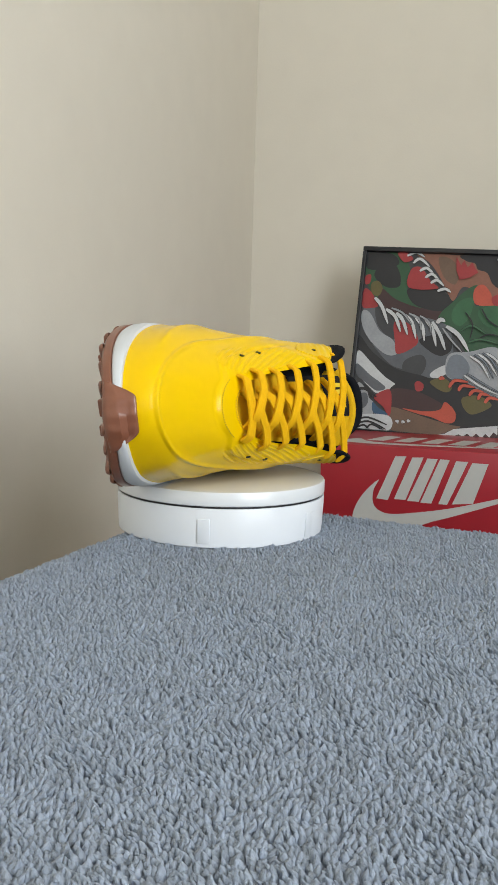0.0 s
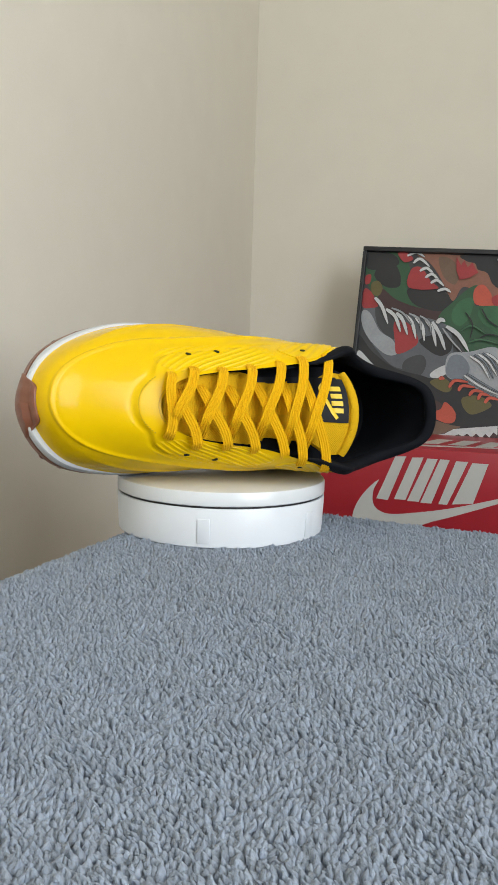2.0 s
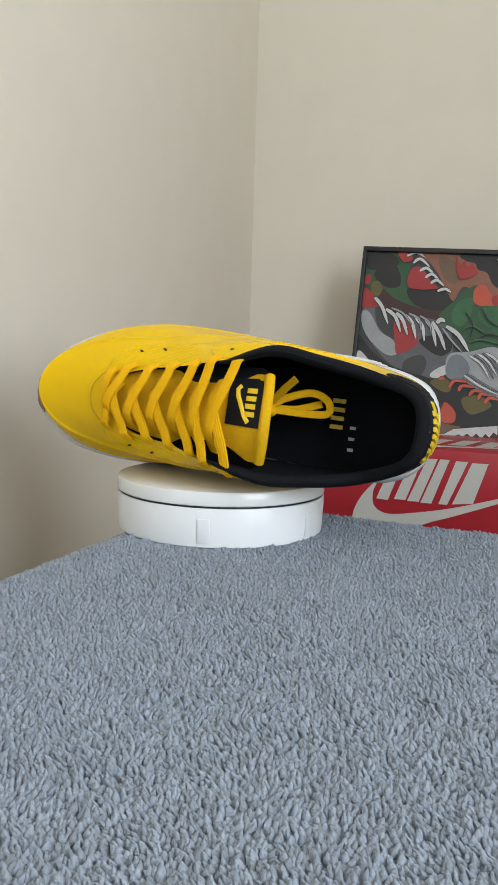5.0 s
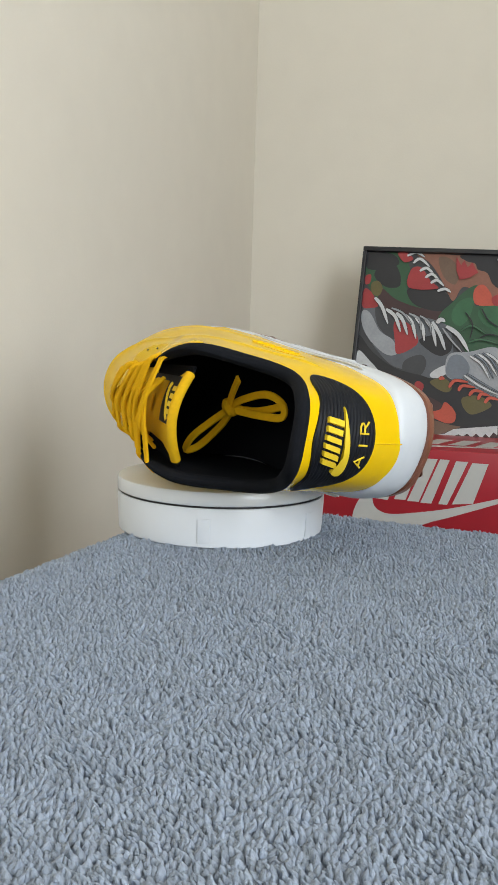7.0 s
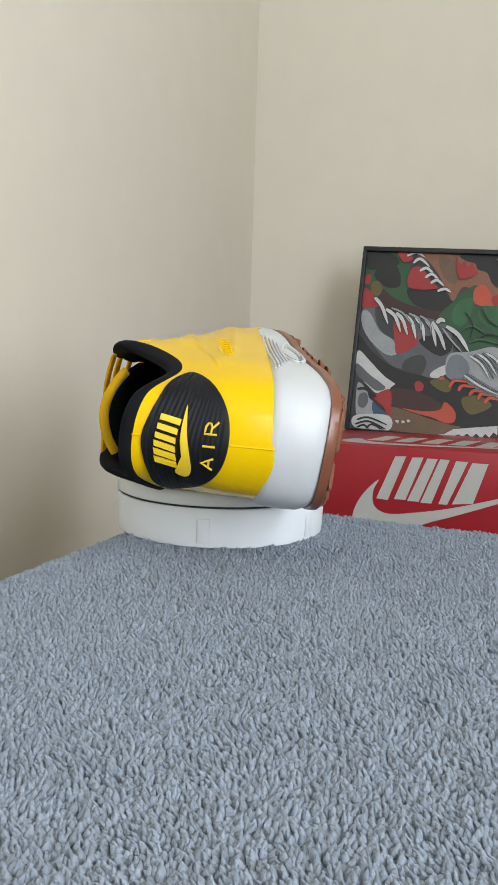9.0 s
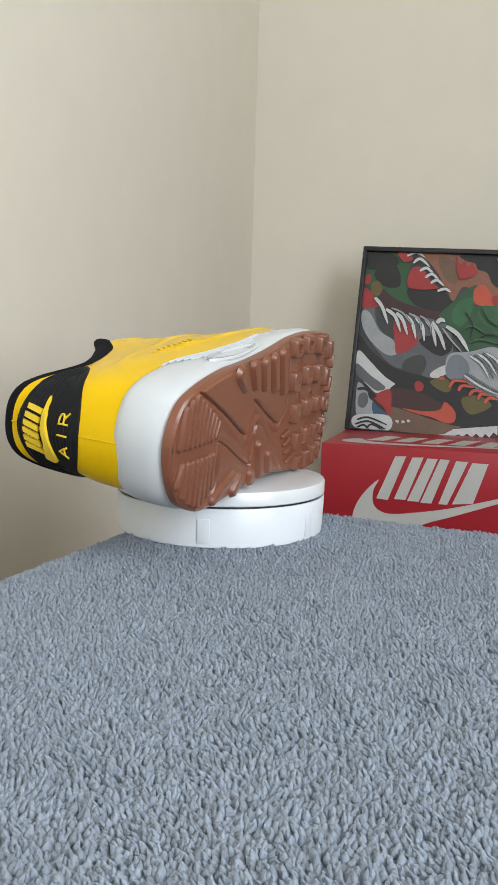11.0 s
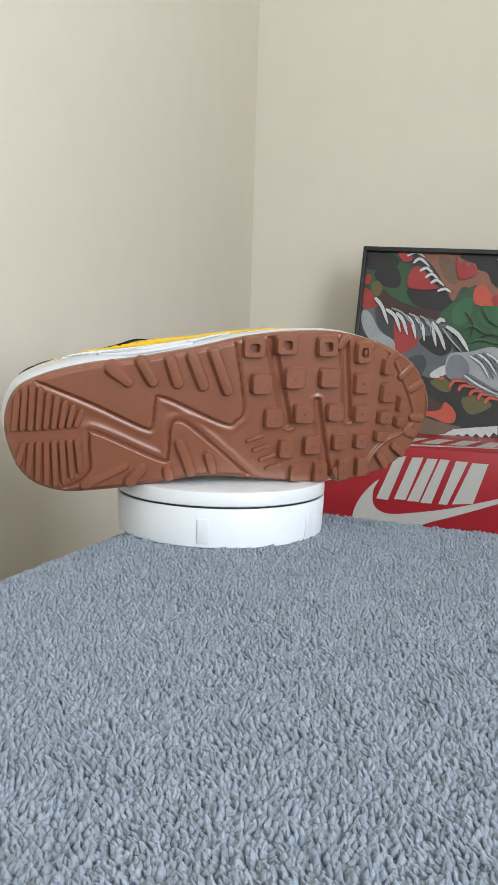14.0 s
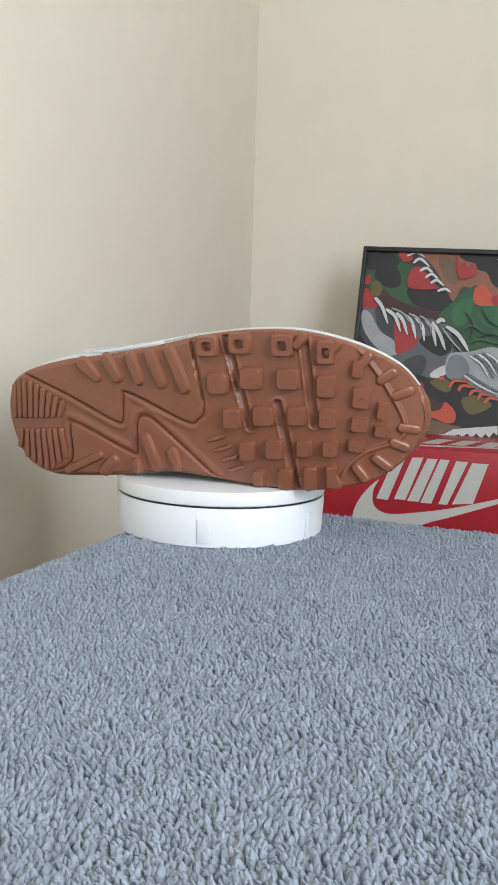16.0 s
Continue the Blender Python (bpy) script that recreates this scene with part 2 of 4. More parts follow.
def turntable():
    t = new("display_turntable")
    t.location.z = TABLE_SINK
    tagged(t, "round white plastic motorised display turntable with a dark seam", "turntable")
    part("base", lathe([(0.0685, 0.0), (0.0700, 0.0), (0.0719, 0.0015), (0.0730, 0.0258), (0.0726, 0.0266), (0.06, 0.0266)]), WHITE_PLASTIC, t)
    part("seam", lathe([(0.0715, 0.0262), (0.0715, 0.0284)]), DARK_GAP, t, "dark seam")
    top = part("platter", lathe([(0.06, 0.0280), (0.0724, 0.0280), (0.0730, 0.0286), (0.0730, 0.0360), (0.0724, 0.0371), (0.0712, 0.0375)]), PLATTER_TOP, t, "rotating glossy white platter")
    for deg in (-98.5, -36, 20, 130):
        tab = part("moulded_tab", box_bm(-0.0040, 0.0040, -0.0006, 0.00012, 0.004, 0.0200, 0.0003, 2), WHITE_PLASTIC, t)
        tab.matrix_local = pose(0, 0, 0, 0, 0, deg + 90) @ pose(0, -0.07185, 0, 2.6)
    return top


platter = turntable()

# ---------------------------------------------------------------- shoe box and poster
BOX_TOP = -0.005
BOX = pose(0.131, 0.534, BOX_TOP - 0.125, 0, 0, YAW)


ART_A = [
    (INK_GREEN, [(9, 278), (57, 279), (74, 252), (73, 216), (88, 203), (128, 185), (121, 168), (60, 180), (28, 206), (9, 233)]),
    (INK_BLACK, [(9, 278), (44, 276), (56, 260), (28, 251), (7, 253)]),
    (INK_BLACK, [(20, 244), (30, 258), (50, 259), (60, 243), (60, 226), (44, 223), (28, 231)]),
    (INK_MAROON, [(33, 222), (58, 205), (102, 193), (143, 200), (141, 180), (95, 176), (52, 180), (31, 199)]),
    (INK_RED, [(7, 240), (15, 242), (15, 230), (8, 227)]),
    (INK_OLIVE, [(17, 228), (27, 233), (35, 222), (30, 210), (19, 213)]),
    (INK_BLACK, [(76, 223), (117, 223), (140, 212), (144, 195), (119, 190), (89, 197), (75, 211)]),
    (INK_BROWN, [(83, 279), (145, 277), (207, 275), (212, 197), (185, 196), (171, 222), (154, 228), (143, 207), (134, 217), (119, 243), (101, 265)]),
]
ART_B = [
    (INK_TAN, [(115, 272), (134, 270), (146, 252), (143, 232), (125, 243)]),
    (INK_BLACK, [(148, 279), (207, 277), (210, 231), (197, 235), (188, 251), (174, 256), (169, 265), (157, 268)]),
    (INK_GREEN, [(141, 204), (160, 224), (176, 231), (175, 200), (212, 208), (217, 131), (173, 128), (157, 148), (137, 166), (122, 173), (127, 189)]),
    (INK_MOSS, [(183, 196), (212, 201), (215, 162), (196, 170), (182, 183)]),
    (INK_MOSS, [(144, 195), (155, 209), (172, 211), (168, 183), (155, 169), (143, 178)]),
    (INK_ORANGE, [(173, 228), (184, 233), (196, 220), (199, 208), (205, 203), (178, 202), (171, 213)]),
    (INK_RED, [(198, 214), (211, 220), (212, 204), (202, 203)]),
    (INK_GREY, [(12, 192), (51, 184), (94, 181), (137, 169), (147, 143), (149, 123), (134, 102), (122, 88), (84, 97), (58, 105), (29, 133), (10, 161)]),
]
ART_C = [
    (INK_DARK, [(28, 193), (51, 186), (64, 158), (58, 143), (34, 163)]),
    (INK_RED, [(7, 219), (18, 215), (31, 195), (21, 190), (7, 192)]),
    (INK_PALE, [(9, 186), (21, 181), (38, 155), (59, 142), (67, 122), (52, 119), (31, 133), (15, 152), (7, 172)]),
    (INK_RED, [(58, 169), (74, 172), (92, 156), (95, 137), (68, 121), (62, 140)]),
    (INK_BLACK, [(99, 146), (138, 156), (147, 134), (132, 122), (111, 131)]),
    (INK_DARK, [(77, 100), (82, 114), (103, 122), (112, 110), (106, 92), (89, 88)]),
    (INK_BLACK, [(7, 147), (30, 122), (67, 99), (110, 90), (129, 81), (86, 65), (60, 73), (32, 98), (8, 121)]),
    (INK_WHITE, [(8, 123), (27, 108), (50, 87), (71, 73), (62, 66), (44, 59), (30, 68), (14, 83), (7, 94)]),
]
ART_D = [
    (INK_GREY, [(8, 103), (29, 87), (55, 69), (42, 63), (26, 73), (9, 86)]),
    (INK_WHITE, [(119, 93), (129, 103), (143, 109), (146, 99), (137, 92), (126, 87)]),
    (INK_PALE, [(144, 125), (173, 131), (216, 136), (221, 63), (193, 75), (167, 90), (151, 88), (141, 99)]),
    (INK_SLATE, [(146, 121), (161, 125), (175, 110), (172, 94), (155, 88), (142, 97)]),
    (INK_BLACK, [(61, 66), (85, 82), (122, 88), (151, 85), (185, 72), (221, 61), (224, 13), (189, 15), (156, 18), (131, 23), (89, 32), (63, 35)]),
    (INK_MAROON, [(64, 66), (103, 66), (146, 46), (130, 35), (70, 38)]),
    (INK_RED, [(98, 78), (103, 82), (111, 77), (110, 68), (101, 67)]),
    (INK_OLIVE, [(120, 82), (139, 89), (153, 79), (149, 69), (136, 70)]),
]
ART_E = [
    (INK_OLIVE, [(170, 62), (193, 66), (212, 54), (199, 43), (183, 38), (171, 49)]),
    (INK_ORANGE, [(84, 39), (114, 37), (138, 41), (144, 53), (154, 48), (162, 37), (161, 25), (149, 22), (127, 29), (105, 33)]),
    (INK_TAN, [(63, 39), (88, 36), (123, 27), (156, 20), (171, 18), (153, 10), (141, 0), (74, 2), (65, 18)]),
    (INK_MAROON, [(141, -2), (157, 9), (224, 16), (226, -12), (142, -10)]),
    (INK_PALE, [(12, 72), (26, 64), (32, 51), (40, 43), (38, 24), (16, 22)]),
    (INK_GREY, [(17, 55), (27, 58), (31, 45), (25, 35), (16, 39)]),
    (INK_RED, [(39, 53), (62, 66), (67, 36), (64, 26), (54, 39)]),
    (INK_BLUE, [(38, 45), (48, 37), (63, 28), (41, 29)]),
]
ART_F = [
    (INK_WHITE, [(14, 23), (64, 26), (66, -2), (16, 1)]),
]
ART_G = [(INK_RED, [(75, 251), (90, 256), (106, 236), (118, 224), (75, 224)]), (INK_RED, [(53, 279), (68, 279), (77, 268), (64, 263)])]
SAW_EDGE = [(140, -3), (149, 6), (161, 14), (185, 18), (223, 24), (224, 10), (218, 14), (213, 6), (207, 11), (202, 4), (194, 10), (188, 3), (181, 9), (175, 2), (169, 7), (162, 1), (157, 4)]
TORN_EDGE = [(141, 274), (149, 261), (153, 269), (159, 258), (165, 266), (171, 256), (175, 251), (162, 242), (149, 239), (143, 252)]
CURVES_A = [
    (INK_WHITE, 4.5, [[(68, 273), (81, 279), (94, 272)], [(78, 262), (88, 269), (103, 257)], [(89, 250), (99, 255), (112, 244)], [(98, 240), (108, 246), (120, 235)], [(107, 232), (116, 237), (127, 228)], [(118, 220), (129, 224), (138, 219)]]),
    (INK_WHITE, 5.5, [[(25, 206), (37, 193), (49, 166)], [(44, 189), (59, 178), (69, 155)], [(60, 184), (71, 173), (80, 151)], [(72, 182), (85, 170), (93, 146)], [(89, 179), (101, 165), (106, 143)], [(103, 178), (116, 162), (124, 136)], [(115, 173), (128, 154), (138, 131)]]),
    (INK_PALE, 3.0, [[(52, 191), (70, 184), (85, 167)], [(79, 184), (95, 176), (99, 159)], [(96, 181), (110, 172), (115, 155)]]),
    (INK_WHITE, 6.5, [[(122, 171), (127, 177), (134, 174)], [(136, 167), (155, 155), (172, 131)]]),
    (INK_PALE, 3.0, [[(131, 164), (145, 147), (163, 129)]]),
    (INK_WHITE, 3.5, [[(175, 124), (192, 113), (206, 91)], [(186, 128), (201, 118), (216, 97)], [(197, 130), (211, 122), (223, 106)], [(169, 95), (192, 81), (221, 69)]]),
]
CURVES_B = [
    (INK_SLATE, 2.5, [[(180, 127), (197, 116), (211, 93)], [(192, 130), (206, 120), (220, 99)], [(172, 98), (194, 86), (220, 73)], [(166, 90), (191, 76), (221, 64)]]),
    (INK_ORANGE, 5.0, [[(134, 86), (137, 89), (141, 87)], [(149, 75), (156, 86), (176, 85)], [(163, 71), (168, 79), (186, 78)], [(179, 65), (185, 73), (199, 72)], [(192, 60), (196, 69), (208, 67)], [(202, 56), (208, 64), (221, 62)]]),
    (INK_WHITE, 6.0, [[(77, 17), (78, 18), (80, 17)], [(85, 17), (87, 18), (87, 17)], [(93, 19), (95, 20), (96, 19)]]),
    (INK_BLACK, 2.0, [[(17, 16), (34, 21), (63, 12)], [(15, 9), (35, 15), (62, 5)], [(32, 2), (41, 11), (64, 0)], [(18, 4), (29, 9), (39, 0)]]),
    (INK_BLACK, 3.5, [[(13, 63), (26, 64), (43, 53)], [(22, 71), (32, 61), (36, 51)]]),
    (INK_MOSS, 3.0, [[(158, 161), (174, 170), (196, 157)], [(170, 144), (188, 150), (216, 144)]]),
    (INK_BLACK, 1.2, [[(162, 189), (174, 172), (172, 150)], [(185, 196), (196, 179), (214, 168)], [(186, 152), (200, 158), (215, 155)]]),
    (INK_WHITE, 2.5, [[(201, 272), (205, 265), (210, 256)]]),
]
BOX_BARS = [[(98, 113), (112, 114), (91, 55), (76, 56)], [(120, 113), (134, 114), (114, 57), (99, 57)], [(139, 113), (152, 113), (131, 56), (116, 56)], [(155, 113), (167, 113), (147, 55), (133, 55)], [(175, 112), (190, 112), (167, 55), (156, 55)], [(195, 111), (215, 111), (199, 59), (173, 56)]]
BOX_CURVE = [(78, 81), (72, 67), (72, 50), (81, 40), (98, 37), (131, 42), (173, 51), (230, 68), (300, 91), (231, 62), (174, 40), (146, 30), (119, 17), (96, 7), (66, 7), (48, 16), (46, 33), (53, 52), (65, 69)]


def flat_shape(outline, m, thick=0.0003, round_=True):
    """A thin printed patch from an outline in millimetres, in the plane of m."""
    pts = spline(outline, 6 * len(outline)) if round_ else np.array(outline, float)
    bm = bmesh.new()
    lo = [bm.verts.new(m @ Vector((x / 1000, y / 1000, 0))) for x, y in pts]
    hi = [bm.verts.new(m @ Vector((x / 1000, y / 1000, thick))) for x, y in pts]
    n = len(pts)
    for ring in (lo, hi):
        es = [bm.edges.new((ring[i], ring[(i + 1) % n])) for i in range(n)]
        bmesh.ops.triangle_fill(bm, edges=es, use_beauty=True)
    for i in range(n):
        bm.faces.new((lo[i], lo[(i + 1) % n], hi[(i + 1) % n], hi[i]))
    return bm


def shoe_box():
    b = new("shoe_box")
    b.matrix_world = BOX
    tagged(b, "red cardboard shoe box with a pale grey printed mark", "box")
    part("body", box_bm(0.003, 0.337, 0.003, 0.217, 0, 0.122, 0.001), RED_CARD, b)
    lid = part("lid", box_bm(0, 0.34, 0, 0.22, 0.012, 0.125, 0.0015), RED_CARD, b)
    front = pose(0, -0.0002, 0, 90)
    for q in BOX_BARS:
        part("mark_bar", flat_shape(q, front, round_=False), PRINT_GREY, lid)
    part("mark_curve", flat_shape(BOX_CURVE, front), PRINT_GREY, lid)
    top = pose(0, 0, 0.1252)
    for k in range(6):
        part("mark_bar", flat_shape([(52 + 36 * k, 60), (74 + 36 * k, 60), (92 + 36 * k, 120), (70 + 36 * k, 120)], top, round_=False), PRINT_GREY, lid)
    part("mark_curve", flat_shape([(40, 70), (20, 40), (40, 22), (120, 26), (300, 70), (120, 40), (60, 42)], top), PRINT_GREY, lid)
    sh = finish("side_table", box_bm(-0.10, 0.75, -0.05, 0.34, -0.04, 0.0, 0.004), WOOD)
    sh.matrix_world = BOX
    tagged(sh, "plain dark wooden side table under a shoe box", "table")
    for x in (-0.06, 0.71):
        for y in (0.0, 0.30):
            part("leg", box_bm(x - .02, x + .02, y - .02, y + .02, FLOOR_Z - BOX_TOP + 0.125, -0.03, 0.003), WOOD, sh)


shoe_box()
POSTER = BOX @ pose(-0.002, 0.178, 0.1258, -12, 1.5, 0)


def poster():
    p = new("framed_poster")
    p.matrix_world = POSTER
    tagged(p, "black framed poster of overlapping cartoon sneakers leaning above a box", "poster")
    W_, H_ = 0.42, 0.285
    for a in ((0, W_, 0, .003), (0, W_, H_ - .007, H_), (0, .006, .003, H_ - .007), (W_ - .006, W_, .003, H_ - .007)):
        part("frame_bar", box_bm(a[0], a[1], 0, 0.018, a[2], a[3], 0.001), BLACK_FRAME, p)
    pr = part("print", box_bm(0.006, W_ - .006, 0.008, 0.012, .003, H_ - .007), INK_DARK, p, smooth=False)
    m = pose(0.0, 0.0078, 0.0, 90)
    lift = 0.0

    def ink_patch(outline, ink, round_=True):
        part("print_shape", flat_shape([(min(max(x, 7), 412), min(max(y, 4), 277)) for x, y in outline], m @ Matrix.Translation((0, 0, lift)), 0.00004, round_), ink, pr)

    for block in (ART_A, ART_B, ART_C, ART_D, ART_E, ART_F, ART_G):
        for ink, outline in block:
            lift += 0.00006
            ink_patch(outline, ink)
    for outline, ink in ((SAW_EDGE, INK_WHITE), (TORN_EDGE, INK_RED)):
        lift += 0.00006
        ink_patch(outline, ink, False)
    for ink, w, lines in CURVES_A + CURVES_B:
        for line in lines:
            # a dark contour under each tapered stroke, as drawn
            for grow, colour in ((1.0, INK_BLACK), (0.0, ink)):
                lift += 0.00002
                c = spline(line, 9, closed=False)
                t = np.gradient(c, axis=0)
                t /= np.linalg.norm(t, axis=1)[:, None] + 1e-6
                n = np.stack([-t[:, 1], t[:, 0]], 1) * (np.interp(np.arange(9), [0, 2, 6, 8], [0.30, 0.5, 0.42, 0.12])[:, None] * w + grow / 2)
                ink_patch([tuple(p) for p in np.vstack([c + n, (c - n)[::-1]])], colour, False)


poster()

# ---------------------------------------------------------------- the sneaker
# its own frame: x from heel to toe, y to the inner side (which lies on the platter), z from the sole upwards
SHOE = Matrix(((-0.30008, 0.09425, 0.94925, 0.00216), (-0.95036, -0.11532, -0.28898, 0.15445), (0.08223, -0.98885, 0.12418, 0.07147), (0, 0, 0, 1)))
sneaker = new("sneaker")
sneaker.matrix_world = SHOE
tagged(sneaker, "glossy yellow sneaker with gum sole lying on its side", "shoe")

# outline of the sole from the heel along the outer side to the toe and back along the inner side
SOLE = [(0.000, 0.000), (0.006, -0.023), (0.022, -0.0335), (0.051, -0.0395), (0.086, -0.0420), (0.122, -0.0460), (0.155, -0.0510), (0.190, -0.0526),
        (0.223, -0.0495), (0.257, -0.0375), (0.282, -0.0200), (0.2935, 0.005), (0.287, 0.027), (0.266, 0.0445), (0.238, 0.0512), (0.205, 0.0520),
        (0.170, 0.0466), (0.1385, 0.0412), (0.119, 0.0397), (0.092, 0.0413), (0.060, 0.0422), (0.030, 0.040), (0.009, 0.0275)]
SOLE_N = 230
SOLE_C = spline(SOLE, SOLE_N)


def spring(x):
    """How high the underside lifts towards toe and heel."""
    return 0.020 * max(0.0, (x - 0.205) / 0.09) ** 2 + 0.004 * max(0.0, (0.035 - x) / 0.035) ** 2


def inset(c, d):
    """The outline moved inwards by d, a number or one for each point."""
    p = np.array(c)
    t = np.roll(p, -1, 0) - np.roll(p, 1, 0)
    t /= np.linalg.norm(t, axis=1)[:, None] + 1e-9
    n = np.stack([t[:, 1], -t[:, 0]], 1)
    if ((p - p.mean(0)) * n).sum() > 0:
        n = -n
    return p + n * np.reshape(d, (-1, 1))


def side_y(x, side):
    """The sole's outline at x on the outer (-1) or inner (1) side."""
    k = int(SOLE_C[:, 0].argmax())
    c = SOLE_C[:k + 1] if side < 0 else np.vstack([SOLE_C[k:], SOLE_C[:1]])[::-1]
    return float(np.interp(x, c[:, 0], c[:, 1]))


def slab(levels, cap_bottom=True, cap_top=True):
    """Closed rings of (outline, z function) joined into a solid."""
    rows = [[(x, y, z(x, y)) for x, y in c] for c, z in levels]
    bm, vs = grid_bm(rows, close_v=True)
    for flag, ring, (c, z) in ((cap_bottom, vs[0], levels[0]), (cap_top, vs[-1], levels[-1])):
        if flag:
            n = len(ring)
            k = max(range(n), key=lambda i: c[i][0])
            a, b = [ring[i % n] for i in range(0, k + 1)], [ring[i % n] for i in range(n, k - 1, -1)]
            la, lb = len(a), len(b)
            i = j = 0
            while i < la - 1 or j < lb - 1:
                if j >= lb - 1 or (i < la - 1 and a[i + 1].co.x <= b[j + 1].co.x):
                    tri = (a[i], a[i + 1], b[j])
                    i += 1
                else:
                    tri = (a[i], b[j + 1], b[j])
                    j += 1
                if len(set(tri)) == 3:
                    bm.faces.new(tri)
    return bm


def foot_z(x):
    """Height of the joint between midsole and upper."""
    return 0.0195 + 0.019 * (1 - min(1, max(0, (x - 0.02) / 0.17))) ** 0.8 + 0.5 * spring(x) + 0.002


def tube(pts, r, n=6, flat=1.0, up=Vector((0, 0, 1)), bm=None, lobes=0):
    """A strand along the points: r half its width, flat its thickness against its width, lobes: cords in a flat lace."""
    bm = bm or bmesh.new()
    pts = [Vector(p) for p in pts]
    rows = []
    for i, p in enumerate(pts):
        t = (pts[min(i + 1, len(pts) - 1)] - pts[max(i - 1, 0)]).normalized()
        s = t.cross(up)
        s = s.normalized() if s.length > 1e-4 else Vector((0, 1, 0))
        u = s.cross(t).normalized()
        row = []
        for k in range(n):
            a = 2 * math.pi * k / n
            c, d = math.cos(a), math.sin(a)
            if lobes:
                c = math.copysign(abs(c) ** 0.75, c)
                d = math.copysign(abs(d) ** 0.45, d) * (1 + 0.30 * math.cos(lobes * math.pi * c))
            row.append(p + s * (r * c) + u * (r * flat * d))
        rows.append(row)
    bm, vs = grid_bm(rows, close_v=True, bm=bm)
    bm.faces.new(vs[0])
    bm.faces.new(vs[-1])
    return bm


def step(x):
    x = np.clip(x, 0, 1)
    return x * x * (3 - 2 * x)


# -- outsole: a rubber sheet with wave-edged panels and grooves
WAVE_A = [(0.0150, -0.0345), (0.0202, -0.0320), (0.0530, -0.0155), (0.0857, 0.0032), (0.0912, 0.0021), (0.0937, -0.0117), (0.0993, -0.0157), (0.1375, 0.0044), (0.1463, 0.0036), (0.1515, -0.0063), (0.1463, -0.0530)]
WAVE_B = [(0.0250, 0.0420), (0.0483, 0.0312), (0.0508, 0.0080), (0.0553, 0.0039), (0.0949, 0.0254), (0.1006, 0.0225), (0.1028, 0.0049), (0.1078, 0.0005), (0.1186, 0.0070), (0.1580, 0.0460)]
GROOVES = [((0.1701, -0.056), (0.1827, 0.0096)), ((0.2222, -0.053), (0.2254, 0.0091)), ((0.2026, -0.0051), (0.2115, 0.056))]
TOE_LINE = [(0.2540, -0.0400), (0.2700, -0.0133), (0.2800, 0.0114), (0.2760, 0.0222), (0.2557, 0.0287), (0.2441, 0.0378), (0.2360, 0.0540)]


def poly_dist(px_, py_, line):
    d = np.full(px_.shape, 9.0)
    for (ax, ay), (bx, by) in zip(line[:-1], line[1:]):
        ex, ey = bx - ax, by - ay
        t = np.clip(((px_ - ax) * ex + (py_ - ay) * ey) / (ex * ex + ey * ey), 0, 1)
        d = np.minimum(d, np.hypot(px_ - ax - t * ex, py_ - ay - t * ey))
    return d


def in_poly(px_, py_, poly):
    inside = np.zeros(px_.shape, bool)
    for (ax, ay), (bx, by) in zip(poly, poly[1:] + poly[:1]):
        if ay != by:
            inside ^= ((ay > py_) != (by > py_)) & (px_ < (bx - ax) * (py_ - ay) / (by - ay) + ax)
    return inside


def soft_line(line, n=60):
    return [tuple(p) for p in spline(line, n, closed=False)]


def tread_relief(gx, gy):
    """Relief of the rubber below the ground plane of the tread."""
    out = np.zeros(gx.shape)
    for wave, far in ((WAVE_A, -0.08), (WAVE_B, 0.08)):
        line = soft_line(wave)
        sd = poly_dist(gx, gy, line) * np.where(in_poly(gx, gy, line + [(line[-1][0], far), (line[0][0], far)]), 1, -1)
        out += 0.0015 * np.clip(sd / 0.0010 + 0.5, 0, 1) - 0.0018 * np.exp(-(sd / 0.0007) ** 2)
        out += 0.0008 * np.exp(-((sd + 0.0035) / 0.0022) ** 2)
    for g in GROOVES:
        d = poly_dist(gx, gy, list(g))
        out += -0.0022 * np.exp(-(d / 0.0022) ** 4) + 0.0008 * np.exp(-((d - 0.0036) / 0.0010) ** 2)
    d = poly_dist(gx, gy, soft_line(TOE_LINE))
    out += 0.0016 * np.exp(-(d / 0.0014) ** 4)
    return out


def outsole():
    bm = slab([(inset(SOLE_C, 0.0012), lambda x, y: spring(x) + 0.0008), (SOLE_C, lambda x, y: spring(x) + 0.002), (SOLE_C, lambda x, y: spring(x) + 0.0065),
               (inset(SOLE_C, 0.0015), lambda x, y: spring(x) + 0.0072)], cap_bottom=False)
    ring = inset(SOLE_C, 0.0012)
    k = int(ring[:, 0].argmax())
    lat, med = ring[:k + 1], np.vstack([ring[k:], ring[:1]])[::-1]
    x0, x1 = ring[:, 0].min() + 0.0003, ring[:, 0].max() - 0.0003
    xs = x0 + (x1 - x0) * (0.5 - 0.5 * np.cos(np.linspace(0.03, math.pi - 0.03, 470)))
    fr = np.linspace(0, 1, 190)
    ya, yb = np.interp(xs, lat[:, 0], lat[:, 1]), np.interp(xs, med[:, 0], med[:, 1])
    gx = np.repeat(xs[:, None], len(fr), 1)
    gy = ya[:, None] + (yb - ya)[:, None] * fr[None]
    rim = np.minimum(fr, 1 - fr)[None] * (yb - ya)[:, None]
    gz = np.vectorize(spring)(gx) + 0.0007 - tread_relief(gx, gy) * step(rim / 0.0022)
    grid_bm([[Vector((gx[i, j], gy[i, j], gz[i, j])) for j in range(len(fr))] for i in range(len(xs))], bm=bm)
    return part("outsole", bm, GUM, sneaker, "gum brown rubber outsole with a waffle tread")


sole = outsole()


